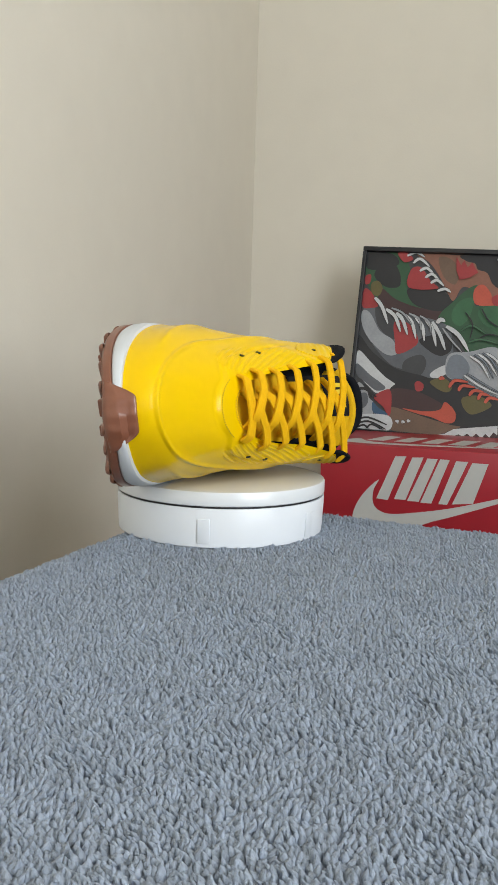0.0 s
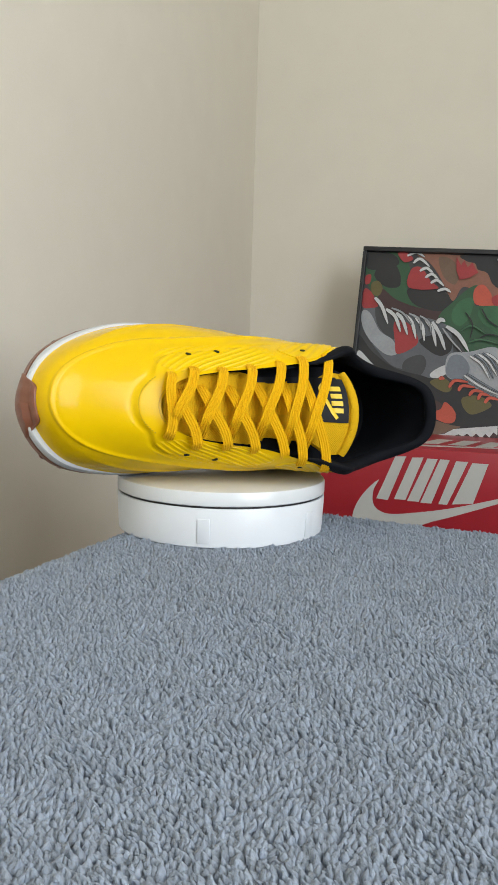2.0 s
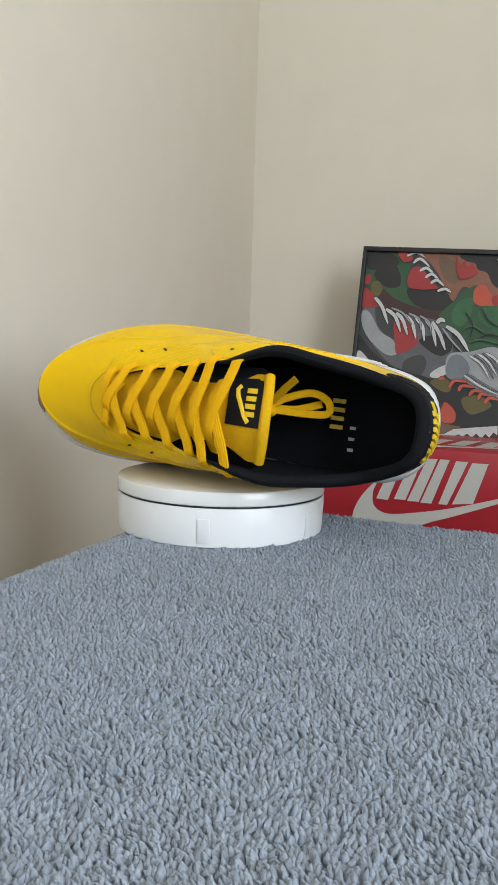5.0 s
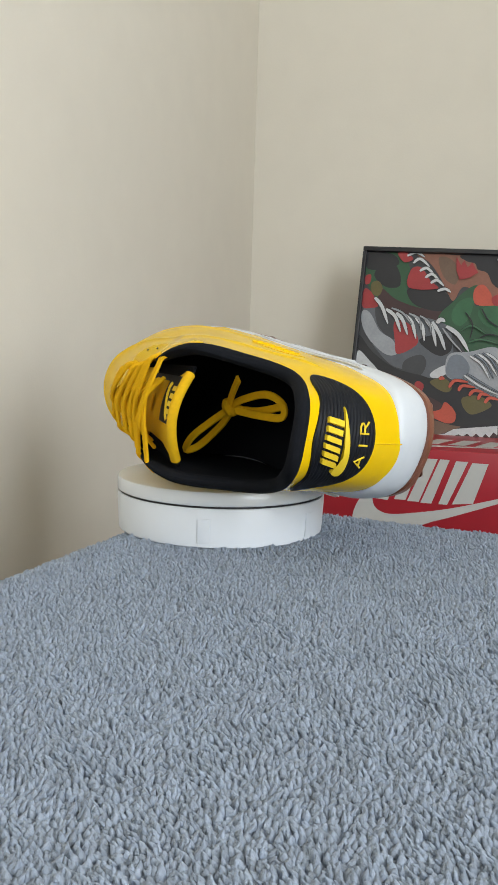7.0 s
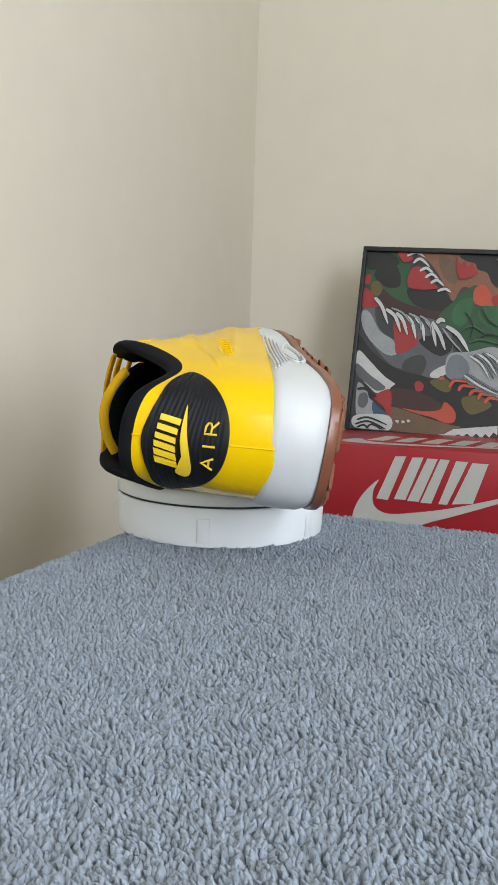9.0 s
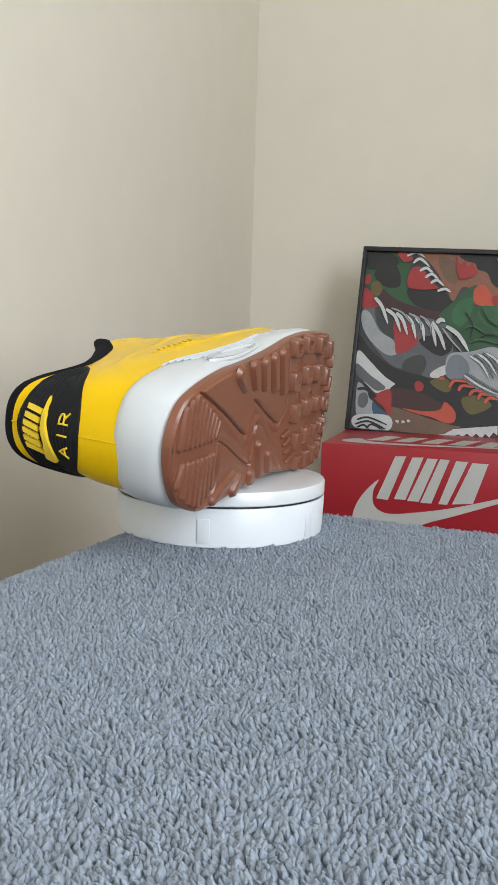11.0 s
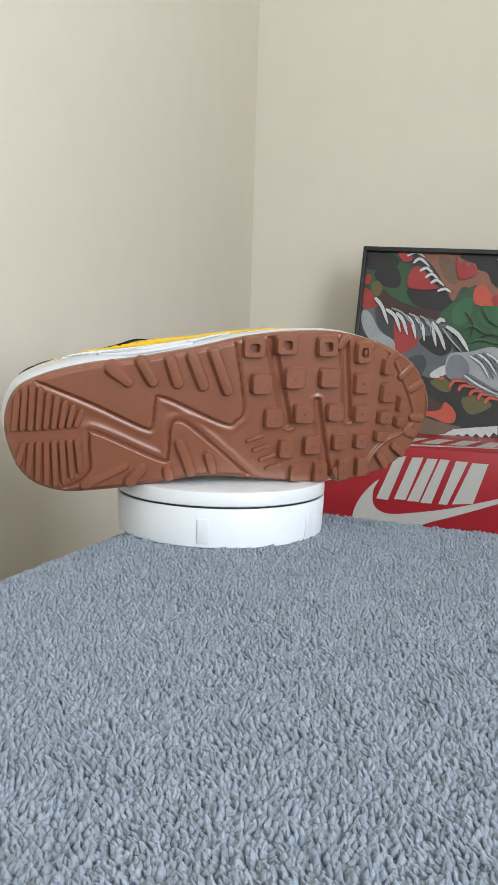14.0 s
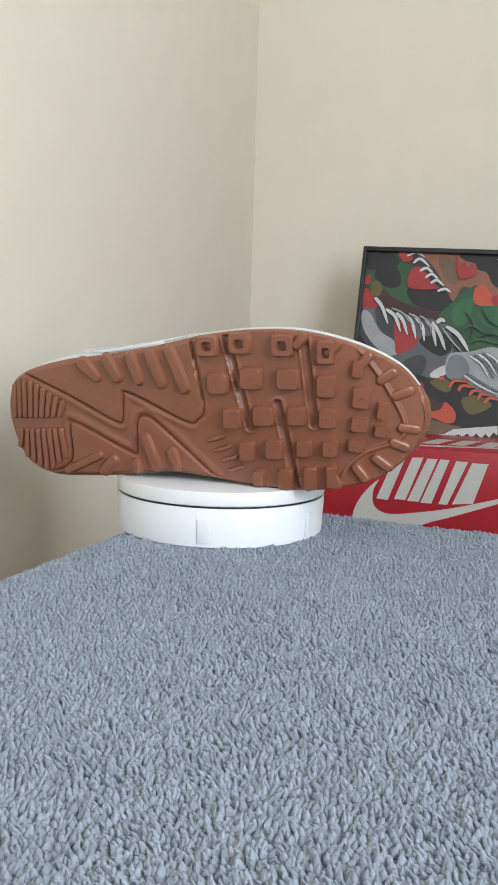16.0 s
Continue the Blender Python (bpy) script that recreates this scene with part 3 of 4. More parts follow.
def lug(x, y, w, h, ang=5.0, tall=0.0050, hollow=False, name="lug", taper=0.78):
    """A moulded tread block with a small pip."""
    bm = bmesh.new()
    w, h = w * 1.08, h * 1.08
    m = pose(x, y, spring(x) + 0.0012, 0, math.degrees(-2 * 0.020 * max(0.0, x - 0.205) / 0.0081), ang)
    def ring(f, z, r=0.28):
        pts = []
        for cx, cy, a0 in ((1, 1, 0), (-1, 1, 90), (-1, -1, 180), (1, -1, 270)):
            for da in (0, 30, 60, 90):
                a = radians(a0 + da)
                rr = r * min(w, h) * f
                pts.append(m @ Vector((cx * (w * f / 2 - rr) + rr * math.cos(a), cy * (h * f / 2 - rr) + rr * math.sin(a), z)))
        return pts
    levels = [ring(1.02, 0.0004, .16), ring(0.96, -0.0010, .16), ring(taper + 0.10, -tall + 0.0005, .2), ring(taper + 0.04, -tall, .2)]
    if hollow:
        levels += [ring(0.42, -tall), ring(0.30, -0.0008)]
    bm, vs = grid_bm(levels, close_v=True)
    bm.faces.new(vs[-1])
    if not hollow and min(w, h) > 0.008:
        top = m @ Vector((0, 0, -tall))
        bmesh.ops.create_icosphere(bm, subdivisions=1, radius=0.0008, matrix=Matrix.Translation(top))
    return part(name, bm, GUM, sole)


HOLLOW = [(0.1593, -0.0440, 0.0150, 0.0130), (0.1813, -0.0446, 0.0145, 0.0132), (0.2092, -0.0419, 0.0140, 0.0138), (0.2354, -0.0360, 0.0112, 0.0146)]
BLOCKS = [(0.1639, -0.0199, 0.0138, 0.0138), (0.1866, -0.0221, 0.0140, 0.0140), (0.2110, -0.0208, 0.0146, 0.0135), (0.2345, -0.0151, 0.0120, 0.0143), (0.2550, -0.0063, 0.0112, 0.0135),
          (0.1717, 0.0034, 0.0122, 0.0134), (0.1928, 0.0024, 0.0138, 0.0128), (0.2148, 0.0029, 0.0118, 0.0122), (0.2340, 0.0056, 0.0112, 0.0120), (0.2530, 0.0105, 0.0112, 0.0092),
          (0.2665, 0.0028, 0.0062, 0.0106), (0.2540, -0.0245, 0.0070, 0.0105), (0.1801, 0.0254, 0.0100, 0.0128), (0.1984, 0.0243, 0.0116, 0.0130), (0.2178, 0.0240, 0.0094, 0.0108),
          (0.2340, 0.0250, 0.0095, 0.0100), (0.2500, 0.0235, 0.0100, 0.0076), (0.2660, 0.0156, 0.0100, 0.0068)]
EDGE_BLOCKS = [(0.1864, 0.0432, 0.0078, 0.0106), (0.2041, 0.0440, 0.0094, 0.0136), (0.2205, 0.0438, 0.0080, 0.0150), (0.2338, 0.0432, 0.0064, 0.0140)]
for b in HOLLOW:
    lug(*b, ang=3, hollow=True)
for b in BLOCKS:
    lug(*b, ang=4 + 180 * max(0, b[0] - 0.225))
for b in EDGE_BLOCKS:
    lug(*b, ang=4)


def bar(ax, ay, bx, by, w, tall=0.0024, w2=None, name="tread_bar", base=0.0004):
    """A raised rubber bar with rounded ends, from a to b."""
    w2 = w2 or w
    a, b = Vector((ax, ay)), Vector((bx, by))
    d = (b - a).normalized()
    s = Vector((-d.y, d.x))
    rows = []
    for f, z in ((1.15, base), (1.0, -tall * 0.55), (0.72, -tall), (0.3, -tall * 1.05)):
        pts = []
        for c, r, a0 in ((b, w2 / 2 * f, -90), (a, w / 2 * f, 90)):
            for q in range(7):
                an = radians(a0 + 30 * q)
                p = c + d * (r * math.cos(an) - (1 - f) * 0.0 * math.copysign(1, a0)) + s * (r * math.sin(an))
                pts.append((p.x, p.y, spring(p.x) + z))
        rows.append(pts)
    bm, vs = grid_bm(rows, close_v=True)
    bm.faces.new(vs[-1])
    return part(name, bm, GUM, sole)


for q in ((0.0860, -0.0395, 0.0925, -0.0268, 0.0078), (0.1043, -0.0395, 0.1083, -0.0245, 0.0078), (0.1183, -0.0408, 0.1248, -0.0218, 0.0078), (0.1325, -0.0425, 0.1407, -0.0178, 0.0078)):
    bar(*q, base=-0.0008, tall=0.0040)
bar(0.0680, -0.0365, 0.0772, -0.0272, 0.0100, base=-0.0008, tall=0.0036, w2=0.0066)
bar(0.0460, 0.0370, 0.0715, 0.0270, 0.0060, base=-0.0008, tall=0.0034)
for q in ((0.0745, 0.0375, 0.0820, 0.0305, 0.0080), (0.1000, 0.0365, 0.0994, 0.0325, 0.0070), (0.1082, 0.0150, 0.1145, 0.0350, 0.0072), (0.1266, 0.0250, 0.1292, 0.0350, 0.0066)):
    bar(*q, base=-0.0008, tall=0.0038)
# heel treads: two fans of flat ribs
for k in range(9):
    x = 0.0060 + 0.0047 * k
    xt = x + 0.0035
    top = side_y(xt, -1) + 0.0040 if xt < 0.0175 else -0.0300 + 0.67 * (xt - 0.0174)
    if top < -0.006:
        bar(xt, top, x, -0.0020, 0.0038, tall=0.0016, name="heel_rib")
    xb = x - 0.0045 + 0.0006 * k
    low = side_y(max(xb, 0.006), 1) - 0.0042 if xb < 0.028 else 0.0375 - 0.614 * (xb - 0.0283)
    if k > 0:
        bar(x - 0.0005, 0.0088, max(xb, 0.0055), low, 0.0038, tall=0.0016, name="heel_rib")
# toe bars round the front edge
kx = int(SOLE_C[:, 0].argmax())
for k in range(-31, 36, 6):
    if -2 < k < 1:
        continue
    i = (kx + k) % SOLE_N
    o, n = inset(SOLE_C, 0.0050 if abs(k) < 16 else 0.0031)[i], inset(SOLE_C, 0.0105 if abs(k) < 24 else 0.008)[i]
    bar(o[0], o[1], n[0] - 0.003, n[1], 0.0060, tall=0.0015 if abs(k) < 16 else 0.0024, name="toe_bar")

# block letters of the tread mark, drawn as plain raised strokes
for k in range(4):
    x, y = 0.1585 + 0.0042 * k, 0.0165 + 0.0068 * k
    bar(x - 0.0045, y + 0.0012, x + 0.0050, y - 0.0012, 0.0026, tall=0.0016, name="mark_stroke")

# -- midsole
K_X = SOLE_C[:, 0]


def mid_ring(d, f, bulge=0.0):
    b = bulge * (0.02 + 0.98 * np.clip((0.15 - K_X) / 0.08, 0, 1))
    return inset(SOLE_C, d - b), lambda x, y: (1 - f) * (spring(x) + 0.007) + f * foot_z(x)


part("midsole", slab([mid_ring(0.002, 0.0), mid_ring(0.0008, 0.06), mid_ring(0.0, 0.2, 0.0010), mid_ring(0.0, 0.4, 0.0013), mid_ring(0.0, 0.65, 0.0013), mid_ring(0.0005, 0.85, 0.0011), mid_ring(0.001, 0.95, 0.0004), mid_ring(0.0025, 1.0),
                      mid_ring(0.006, 1.03)]), MIDSOLE, sneaker, "white foam midsole")


def side_pt(x, side, z, out=0.0):
    y = side_y(x, side)
    e = 0.002
    t = Vector((2 * e, side_y(x + e, side) - side_y(x - e, side), 0)).normalized()
    n = Vector((t.y, -t.x, 0)) * (1 if side < 0 else -1)
    w = min(1, max(0, (0.15 - x) / 0.08)) * 0.98 + 0.02
    p = Vector((x, y, z)) + n * (0.0010 * w + out)
    return p


for side in (-1, 1):
    # moulded ribs and the oval cushion window
    for k, out in enumerate((-0.0004, 0.0005, 0.0008, 0.0009, 0.0009)):
        pts = [side_pt(x, side, foot_z(x) - 0.0022 - 0.0021 * k, out) for x in np.linspace(0.040 + 0.004 * k, 0.150 - 0.006 * k, 34)]
        part("midsole_rib", tube(pts, 0.0007, 6), MIDSOLE, sneaker)
    rim = []
    for k in range(40):
        a = 2 * math.pi * k / 40
        rim.append(side_pt(0.092 + 0.030 * math.cos(a), side, 0.0165 + 0.0060 * math.sin(a) * (1 - 0.25 * math.cos(a)) - 0.0022 * math.cos(a), 0.0006))
    rim += rim[:2]
    part("window_rim", tube(rim, 0.0012, 8), MIDSOLE, sneaker)
    rows = []
    for f, o in ((1.0, 0.0014), (0.85, -0.0002), (0.5, -0.0006), (0.05, -0.0008)):
        rows.append([side_pt(0.092 + 0.029 * f * math.cos(2 * math.pi * k / 40), side, 0.0165 + 0.0056 * f * math.sin(2 * math.pi * k / 40) - 0.0022 * f * math.cos(2 * math.pi * k / 40), o + 0.0004) for k in range(40)])
    bm, vs = grid_bm(rows, close_v=True)
    bm.faces.new(vs[-1])
    part("cushion_window", bm, WINDOW_GREY, sneaker, "translucent grey cushion window")

# -- rows of the upper, from the midsole joint up to the opening
NET0 = [(0.000, 0.002, 0.034), (0.012, -0.026, 0.034), (0.045, -0.037, 0.031), (0.085, -0.042, 0.026), (0.125, -0.047, 0.023), (0.160, -0.051, 0.021), (0.195, -0.052, 0.019), (0.230, -0.046, 0.019),
        (0.263, -0.0335, 0.020), (0.2835, -0.016, 0.024), (0.2915, 0.005, 0.026), (0.2835, 0.027, 0.024), (0.263, 0.0445, 0.020), (0.230, 0.051, 0.019), (0.195, 0.051, 0.019), (0.160, 0.045, 0.021),
        (0.125, 0.041, 0.023), (0.085, 0.042, 0.026), (0.045, 0.041, 0.031), (0.012, 0.029, 0.034)]
NET1 = [(0.001, 0.003, 0.064), (0.012, -0.024, 0.063), (0.045, -0.036, 0.060), (0.085, -0.041, 0.057), (0.125, -0.045, 0.054), (0.160, -0.048, 0.050), (0.195, -0.048, 0.046), (0.230, -0.042, 0.043),
        (0.260, -0.029, 0.044), (0.280, -0.013, 0.046), (0.2865, 0.005, 0.047), (0.280, 0.023, 0.046), (0.260, 0.039, 0.044), (0.230, 0.047, 0.043), (0.195, 0.049, 0.046), (0.160, 0.047, 0.050),
        (0.125, 0.044, 0.054), (0.085, 0.043, 0.057), (0.045, 0.041, 0.060), (0.012, 0.028, 0.063)]
NET2 = [(0.004, 0.004, 0.091), (0.015, -0.021, 0.084), (0.047, -0.033, 0.076), (0.085, -0.037, 0.080), (0.125, -0.0405, 0.085), (0.160, -0.0385, 0.078), (0.193, -0.034, 0.067), (0.224, -0.029, 0.060),
        (0.247, -0.020, 0.057), (0.262, -0.009, 0.056), (0.267, 0.006, 0.056), (0.262, 0.021, 0.056), (0.247, 0.031, 0.057), (0.224, 0.039, 0.060), (0.193, 0.044, 0.067), (0.160, 0.047, 0.077),
        (0.125, 0.047, 0.084), (0.085, 0.046, 0.080), (0.047, 0.041, 0.076), (0.015, 0.026, 0.084)]
NET3 = [(0.008, 0.005, 0.1165), (0.015, -0.017, 0.1115), (0.047, -0.029, 0.091), (0.080, -0.034, 0.098), (0.106, -0.035, 0.116), (0.137, -0.022, 0.119), (0.164, -0.0165, 0.103), (0.190, -0.013, 0.089),
        (0.210, -0.008, 0.080), (0.220, 0.000, 0.076), (0.223, 0.008, 0.075), (0.220, 0.017, 0.076), (0.210, 0.025, 0.080), (0.190, 0.030, 0.089), (0.164, 0.033, 0.103), (0.137, 0.041, 0.118),
        (0.106, 0.049, 0.115), (0.080, 0.048, 0.098), (0.047, 0.042, 0.091), (0.015, 0.027, 0.1115)]
NET = np.array([NET0, NET1, NET2, NET3])
NU = len(NET0)


def cat(a, b, c, d, u):
    return 0.5 * (2 * b + (c - a) * u + (2 * a - 5 * b + 4 * c - d) * u * u + (3 * b - a - 3 * c + d) * u ** 3)


def upper_at(S, V):
    """Points of the upper: S in stations (0 heel, 10 toe, round to 20), V from 0 at the midsole to 3 at the opening."""
    S, V = np.broadcast_arrays(np.asarray(S, float), np.asarray(V, float))
    j = np.floor(S).astype(int)
    u = (S - j)[..., None]
    r = [cat(*(NET[k][(j + q) % NU] for q in (-1, 0, 1, 2)), u) for k in range(4)]
    ext = np.stack([2 * r[0] - r[1]] + r + [2 * r[3] - r[2]])
    i = np.clip(np.floor(V).astype(int), 0, 2)
    w = (V - i)[..., None]
    pick = lambda k: np.take_along_axis(ext, (i + k)[None, ..., None], 0)[0]
    return cat(pick(0), pick(1), pick(2), pick(3), w)


def relief(S, V):
    """Folds and panel edges moulded into the upper."""
    q = np.abs((S - 10 + 10) % 20 - 10)
    out = np.zeros(np.broadcast(S, V).shape)
    vr = 1.15 + 0.65 * step(q / 4)
    fade = 1 - step((q - 4.5) / 1.5)
    out += fade * (0.0009 * np.exp(-((V - vr) / 0.09) ** 2) - 0.0008 * step((vr - V) / 0.16) * step(V / 0.3) * (V < vr))
    out += 0.0010 * np.exp(-((V - 0.85 - 0.1 * np.sin(q)) / 0.10) ** 2) * step((q - 2.0) / 1.0) * (1 - step((q - 6.5) / 1.0))
    vp = 2.66 - 0.36 * step((q - 1.5) / 1.6)
    fade = 1 - step((q - 4.6) / 0.8)
    out += fade * (0.0017 * step((V - vp) / 0.06) - 0.0005 * np.exp(-((V - vp + 0.03) / 0.035) ** 2))
    out += 0.0009 * np.exp(-((V - 1.75 + 0.12 * (q - 6)) / 0.09) ** 2) * step((q - 4.2) / 0.6) * (1 - step((q - 7.6) / 0.6))
    return out


def upper_out(S, V, off=0.0):
    S, V = np.broadcast_arrays(np.asarray(S, float), np.asarray(V, float))
    e = 0.02
    du, dv = upper_at(S + e, V) - upper_at(S - e, V), upper_at(S, V + e) - upper_at(S, V - e)
    n = np.cross(du, dv)
    n /= np.linalg.norm(n, axis=-1)[..., None] + 1e-12
    return upper_at(S, V) + n * (relief(S, V) + off)[..., None]


def upper():
    S, V = np.meshgrid(NU * np.arange(440) / 440, 3 * np.arange(141) / 140, indexing="ij")
    P = upper_out(S, V)
    bm, _ = grid_bm([[Vector(p) for p in r] for r in P], close_u=True)
    part("upper", bm, YELLOW, sneaker, "smooth glossy yellow upper")
    ins = []
    for s in np.linspace(-5.6, 5.6, 100):
        pts = upper_at(s, np.linspace(3, 0.1, 10))
        c = np.array([min(max(pts[0][0], 0.06), 0.2), 0.006, 0])
        inn = c - pts[0]
        inn[2] = 0
        inn /= np.linalg.norm(inn)
        ins.append([Vector(p + inn * (0.0012 + 0.004 * min(1, k / 2))) for k, p in enumerate(pts)])
    bm, _ = grid_bm(ins)
    part("lining", bm, BLACK_LINING, sneaker, "black textile lining")
    S, V = np.meshgrid(np.linspace(5.3, 14.7, 90), np.linspace(0.05, 2.96, 24), indexing="ij")
    bm, _ = grid_bm([[Vector(p) for p in r] for r in upper_out(S, V, -0.0030)])
    part("vamp_lining", bm, BLACK_LINING, sneaker, "black textile lining of the toe")


upper()
part("insole", slab([(inset(SOLE_C, 0.0045 + 0.014 * np.clip((K_X - 0.215) / 0.04, 0, 1)), lambda x, y, h=h: foot_z(x) + h) for h in (0.001, 0.004)]), BLACK_LINING, sneaker, "black insole")


def patch(name, outline, thick, mat, parent=sneaker, label="", rings=12, n=64, rib=None, round_=True, base=-0.0004):
    """A panel that lies on the upper inside a closed outline of (s, v)."""
    o = spline(outline, n) if round_ else np.array([np.array(outline[i]) + (np.array(outline[(i + 1) % len(outline)]) - np.array(outline[i])) * f for i in range(len(outline)) for f in np.linspace(0, 1, max(2, n // len(outline)), endpoint=False)])
    c = o.mean(0)
    n = len(o)
    fs = [1.0, 0.985, 0.95] + list(np.linspace(0.9, 0.06, rings))
    rows = []
    for k, f in enumerate(fs):
        q = c + (o - c) * f
        h = base if k == 0 else thick * (0.75 if k == 1 else 1.0)
        hh = np.full(n, h)
        if rib is not None and k > 1:
            hh = hh + rib(q[:, 0], q[:, 1])
        rows.append([Vector(p) for p in upper_out(q[:, 0], q[:, 1], hh)])
    bm, vs = grid_bm(rows, close_v=True)
    bm.faces.new(vs[-1])
    return part(name, bm, mat, parent, label)


# -- heel: black ribbed patch with a yellow printed mark
heel = patch("heel_patch", [(0, 1.0), (0.6, 1.1), (1.15, 1.5), (1.60, 2.1), (1.74, 2.5), (1.5, 2.72), (1.0, 2.68), (0.5, 2.72), (0, 2.77), (-0.5, 2.72), (-1.0, 2.68), (-1.5, 2.72), (-1.74, 2.5), (-1.60, 2.1), (-1.15, 1.5), (-0.6, 1.1)],
             0.0014, BLACK_RUBBER, label="black ribbed rubber heel patch", rings=44, n=160, rib=lambda s, v: 0.00028 * np.sin(v * 62))
for k in range(6):
    a = -0.60 + 0.180 * k
    patch("mark_stroke", [(a, 2.04), (a + 0.12, 2.05), (a + 0.22, 2.50), (a + 0.10, 2.49)], 0.0032, YELLOW_INK, heel, rings=3, n=24, round_=False)
patch("mark_curve", [(-0.72, 2.12), (-0.82, 1.94), (-0.72, 1.77), (-0.40, 1.74), (0.1, 1.83), (0.72, 2.06), (0.1, 1.95), (-0.36, 1.92), (-0.56, 1.96)], 0.0032, YELLOW_INK, heel, rings=4, n=60)
for a, lines in ((-0.40, [[(-.12, 0), (0, 1), (.12, 0)], [(-.07, .36), (.07, .36)]]), (-0.04, [[(0, 0), (0, 1)]]),
                 (0.30, [[(-.10, 0), (-.10, 1), (.03, 1), (.09, .86), (.09, .64), (.03, .5), (-.10, .5)], [(.0, .5), (.12, 0)]])):
    for line in lines:
        pts = [(np.array(p) * (1 - f) + np.array(q) * f) for p, q in zip(line[:-1], line[1:]) for f in (0, 0.5)] + [np.array(line[-1])]
        part("letter_stroke", tube([Vector(upper_out(a + p[0], 1.26 + 0.25 * p[1], 0.0018)) for p in pts], 0.00062, 6, up=Vector((-1, 0, 0))), YELLOW_INK, heel)
part("heel_seam", tube([Vector(upper_out(0.02, v, 0.0001)) for v in np.linspace(0.02, 1.0, 12)], 0.0005, 5), YELLOW_RIB, sneaker)
part("heel_seam", tube([Vector(upper_out(0.02, v, 0.0001)) for v in np.linspace(2.80, 2.98, 6)], 0.0005, 5), YELLOW_RIB, sneaker)
# embossed badge of short ribs on the outer quarter
badge = patch("badge", [(2.55, 1.10), (2.9, 0.92), (3.5, 0.86), (3.9, 1.0), (3.6, 1.22), (2.95, 1.28)], 0.0004, YELLOW, rings=5, n=40)
for k in range(7):
    a = 2.75 + 0.15 * k
    part("badge_rib", tube([Vector(upper_out(a + 0.1 * f, 0.98 + 0.2 * f, 0.0007)) for f in (0, 0.5, 1)], 0.0005, 5), YELLOW, badge)

# -- ribbed eyelet panels on both sides of the throat
for sg in (1, -1):
    def ss(d, sg=sg):
        return 10 - sg * d
    pan = patch("eyelet_panel", [(ss(2.35), 2.55), (ss(2.9), 2.20), (ss(3.6), 2.08), (ss(4.3), 2.15), (ss(4.75), 2.45), (ss(4.6), 2.80), (ss(3.8), 2.93), (ss(2.9), 2.93), (ss(2.4), 2.85)], 0.0001, YELLOW_RIB,
                label="ribbed yellow rubber eyelet panel", rings=30, n=140, rib=lambda s, v: 0.00042 * np.sin((v * 1.9 + (np.abs(s - 10) * 0.40)) * 40))
    top = patch("top_eyelet_panel", [(ss(5.0), 2.55), (ss(5.5), 2.42), (ss(5.95), 2.55), (ss(6.0), 2.82), (ss(5.6), 2.94), (ss(5.0), 2.92)], 0.0007, YELLOW_RIB, rings=14, n=70,
                rib=lambda s, v: 0.0003 * np.sin((v * 2.2 + (np.abs(s - 10) * 0.55)) * 26))
    for d, v in ((3.35, 2.42), (3.95, 2.42)):
        patch("eyelet", [(ss(d) + 0.036 * math.cos(a), v + 0.034 * math.sin(a)) for a in np.linspace(0, 5.5, 8)], 0.0010, BLACK_RUBBER, pan, rings=2, n=14)
    patch("eyelet", [(ss(5.35) + 0.036 * math.cos(a), 2.70 + 0.034 * math.sin(a)) for a in np.linspace(0, 5.5, 8)], 0.0010, BLACK_RUBBER, top, rings=2, n=14)

# -- stitches on the front panel
for v, q in ((2.72, 1.7), (2.97, 1.3)):
    for k in range(26):
        s = 10 - q + 2 * q * k / 25
        part("stitch", tube([Vector(upper_out(s, v, 0.0003)), Vector(upper_out(s + q / 26, v, 0.0003))], 0.00035, 4), STITCH, sneaker)

# -- padded black collar along the rear of the opening
def collar():
    rows = []
    for s in np.linspace(-5.05, 5.05, 110):
        e = 1 - (abs(s) / 5.05) ** 8
        top = upper_at(s, 3.0)
        c = np.array([min(max(top[0], 0.055), 0.2), 0.006, 0])
        inn = c - top
        inn[2] = 0
        inn /= np.linalg.norm(inn)
        hgt = (0.0034 + 0.0046 * float(step((abs(s) - 1.6) / 1.6))) * e + 0.001
        wid = 0.0036 * e + 0.0006
        row = []
        for k in range(14):
            a = 2 * math.pi * k / 14
            row.append(Vector(top + inn * (wid * 0.75 + wid * math.cos(a)) + np.array([0, 0, hgt * 0.25 + hgt * math.sin(a)])))
        rows.append(row)
    bm, vs = grid_bm(rows, close_v=True)
    bm.faces.new(vs[0])
    bm.faces.new(vs[-1])
    part("collar", bm, BLACK_LINING, sneaker, "padded black collar")


collar()


# -- tongue
def tongue_pt(f, w, off=0.0):
    """f from the throat's front (0) to the top (1), w across from -1 outer to 1 inner."""
    x = np.interp(f, [0, .25, .5, .75, .92, 1], [0.2210, 0.1930, 0.1600, 0.1320, 0.1090, 0.1020])
    z = np.interp(f, [0, .25, .5, .75, .92, 1], [0.0755, 0.0885, 0.1015, 0.1140, 0.1250, 0.1310])
    hw = np.interp(f, [0, .4, .55, .75, .92, 1], [0.0205, 0.0250, 0.0260, 0.0275, 0.0290, 0.0260])
    y = np.interp(f, [0, .5, 1], [0.0085, 0.0090, 0.0100])
    x = x - 0.0005 * (1 - w * w) * max(0, f - 0.8) / 0.2 + 0.002 * abs(w) ** 3 * max(0, f - 0.85) / 0.15
    return Vector((x - 0.42 * off, y + hw * w, z + 0.9 * off - 0.0075 * w * w * (0.4 + f)))


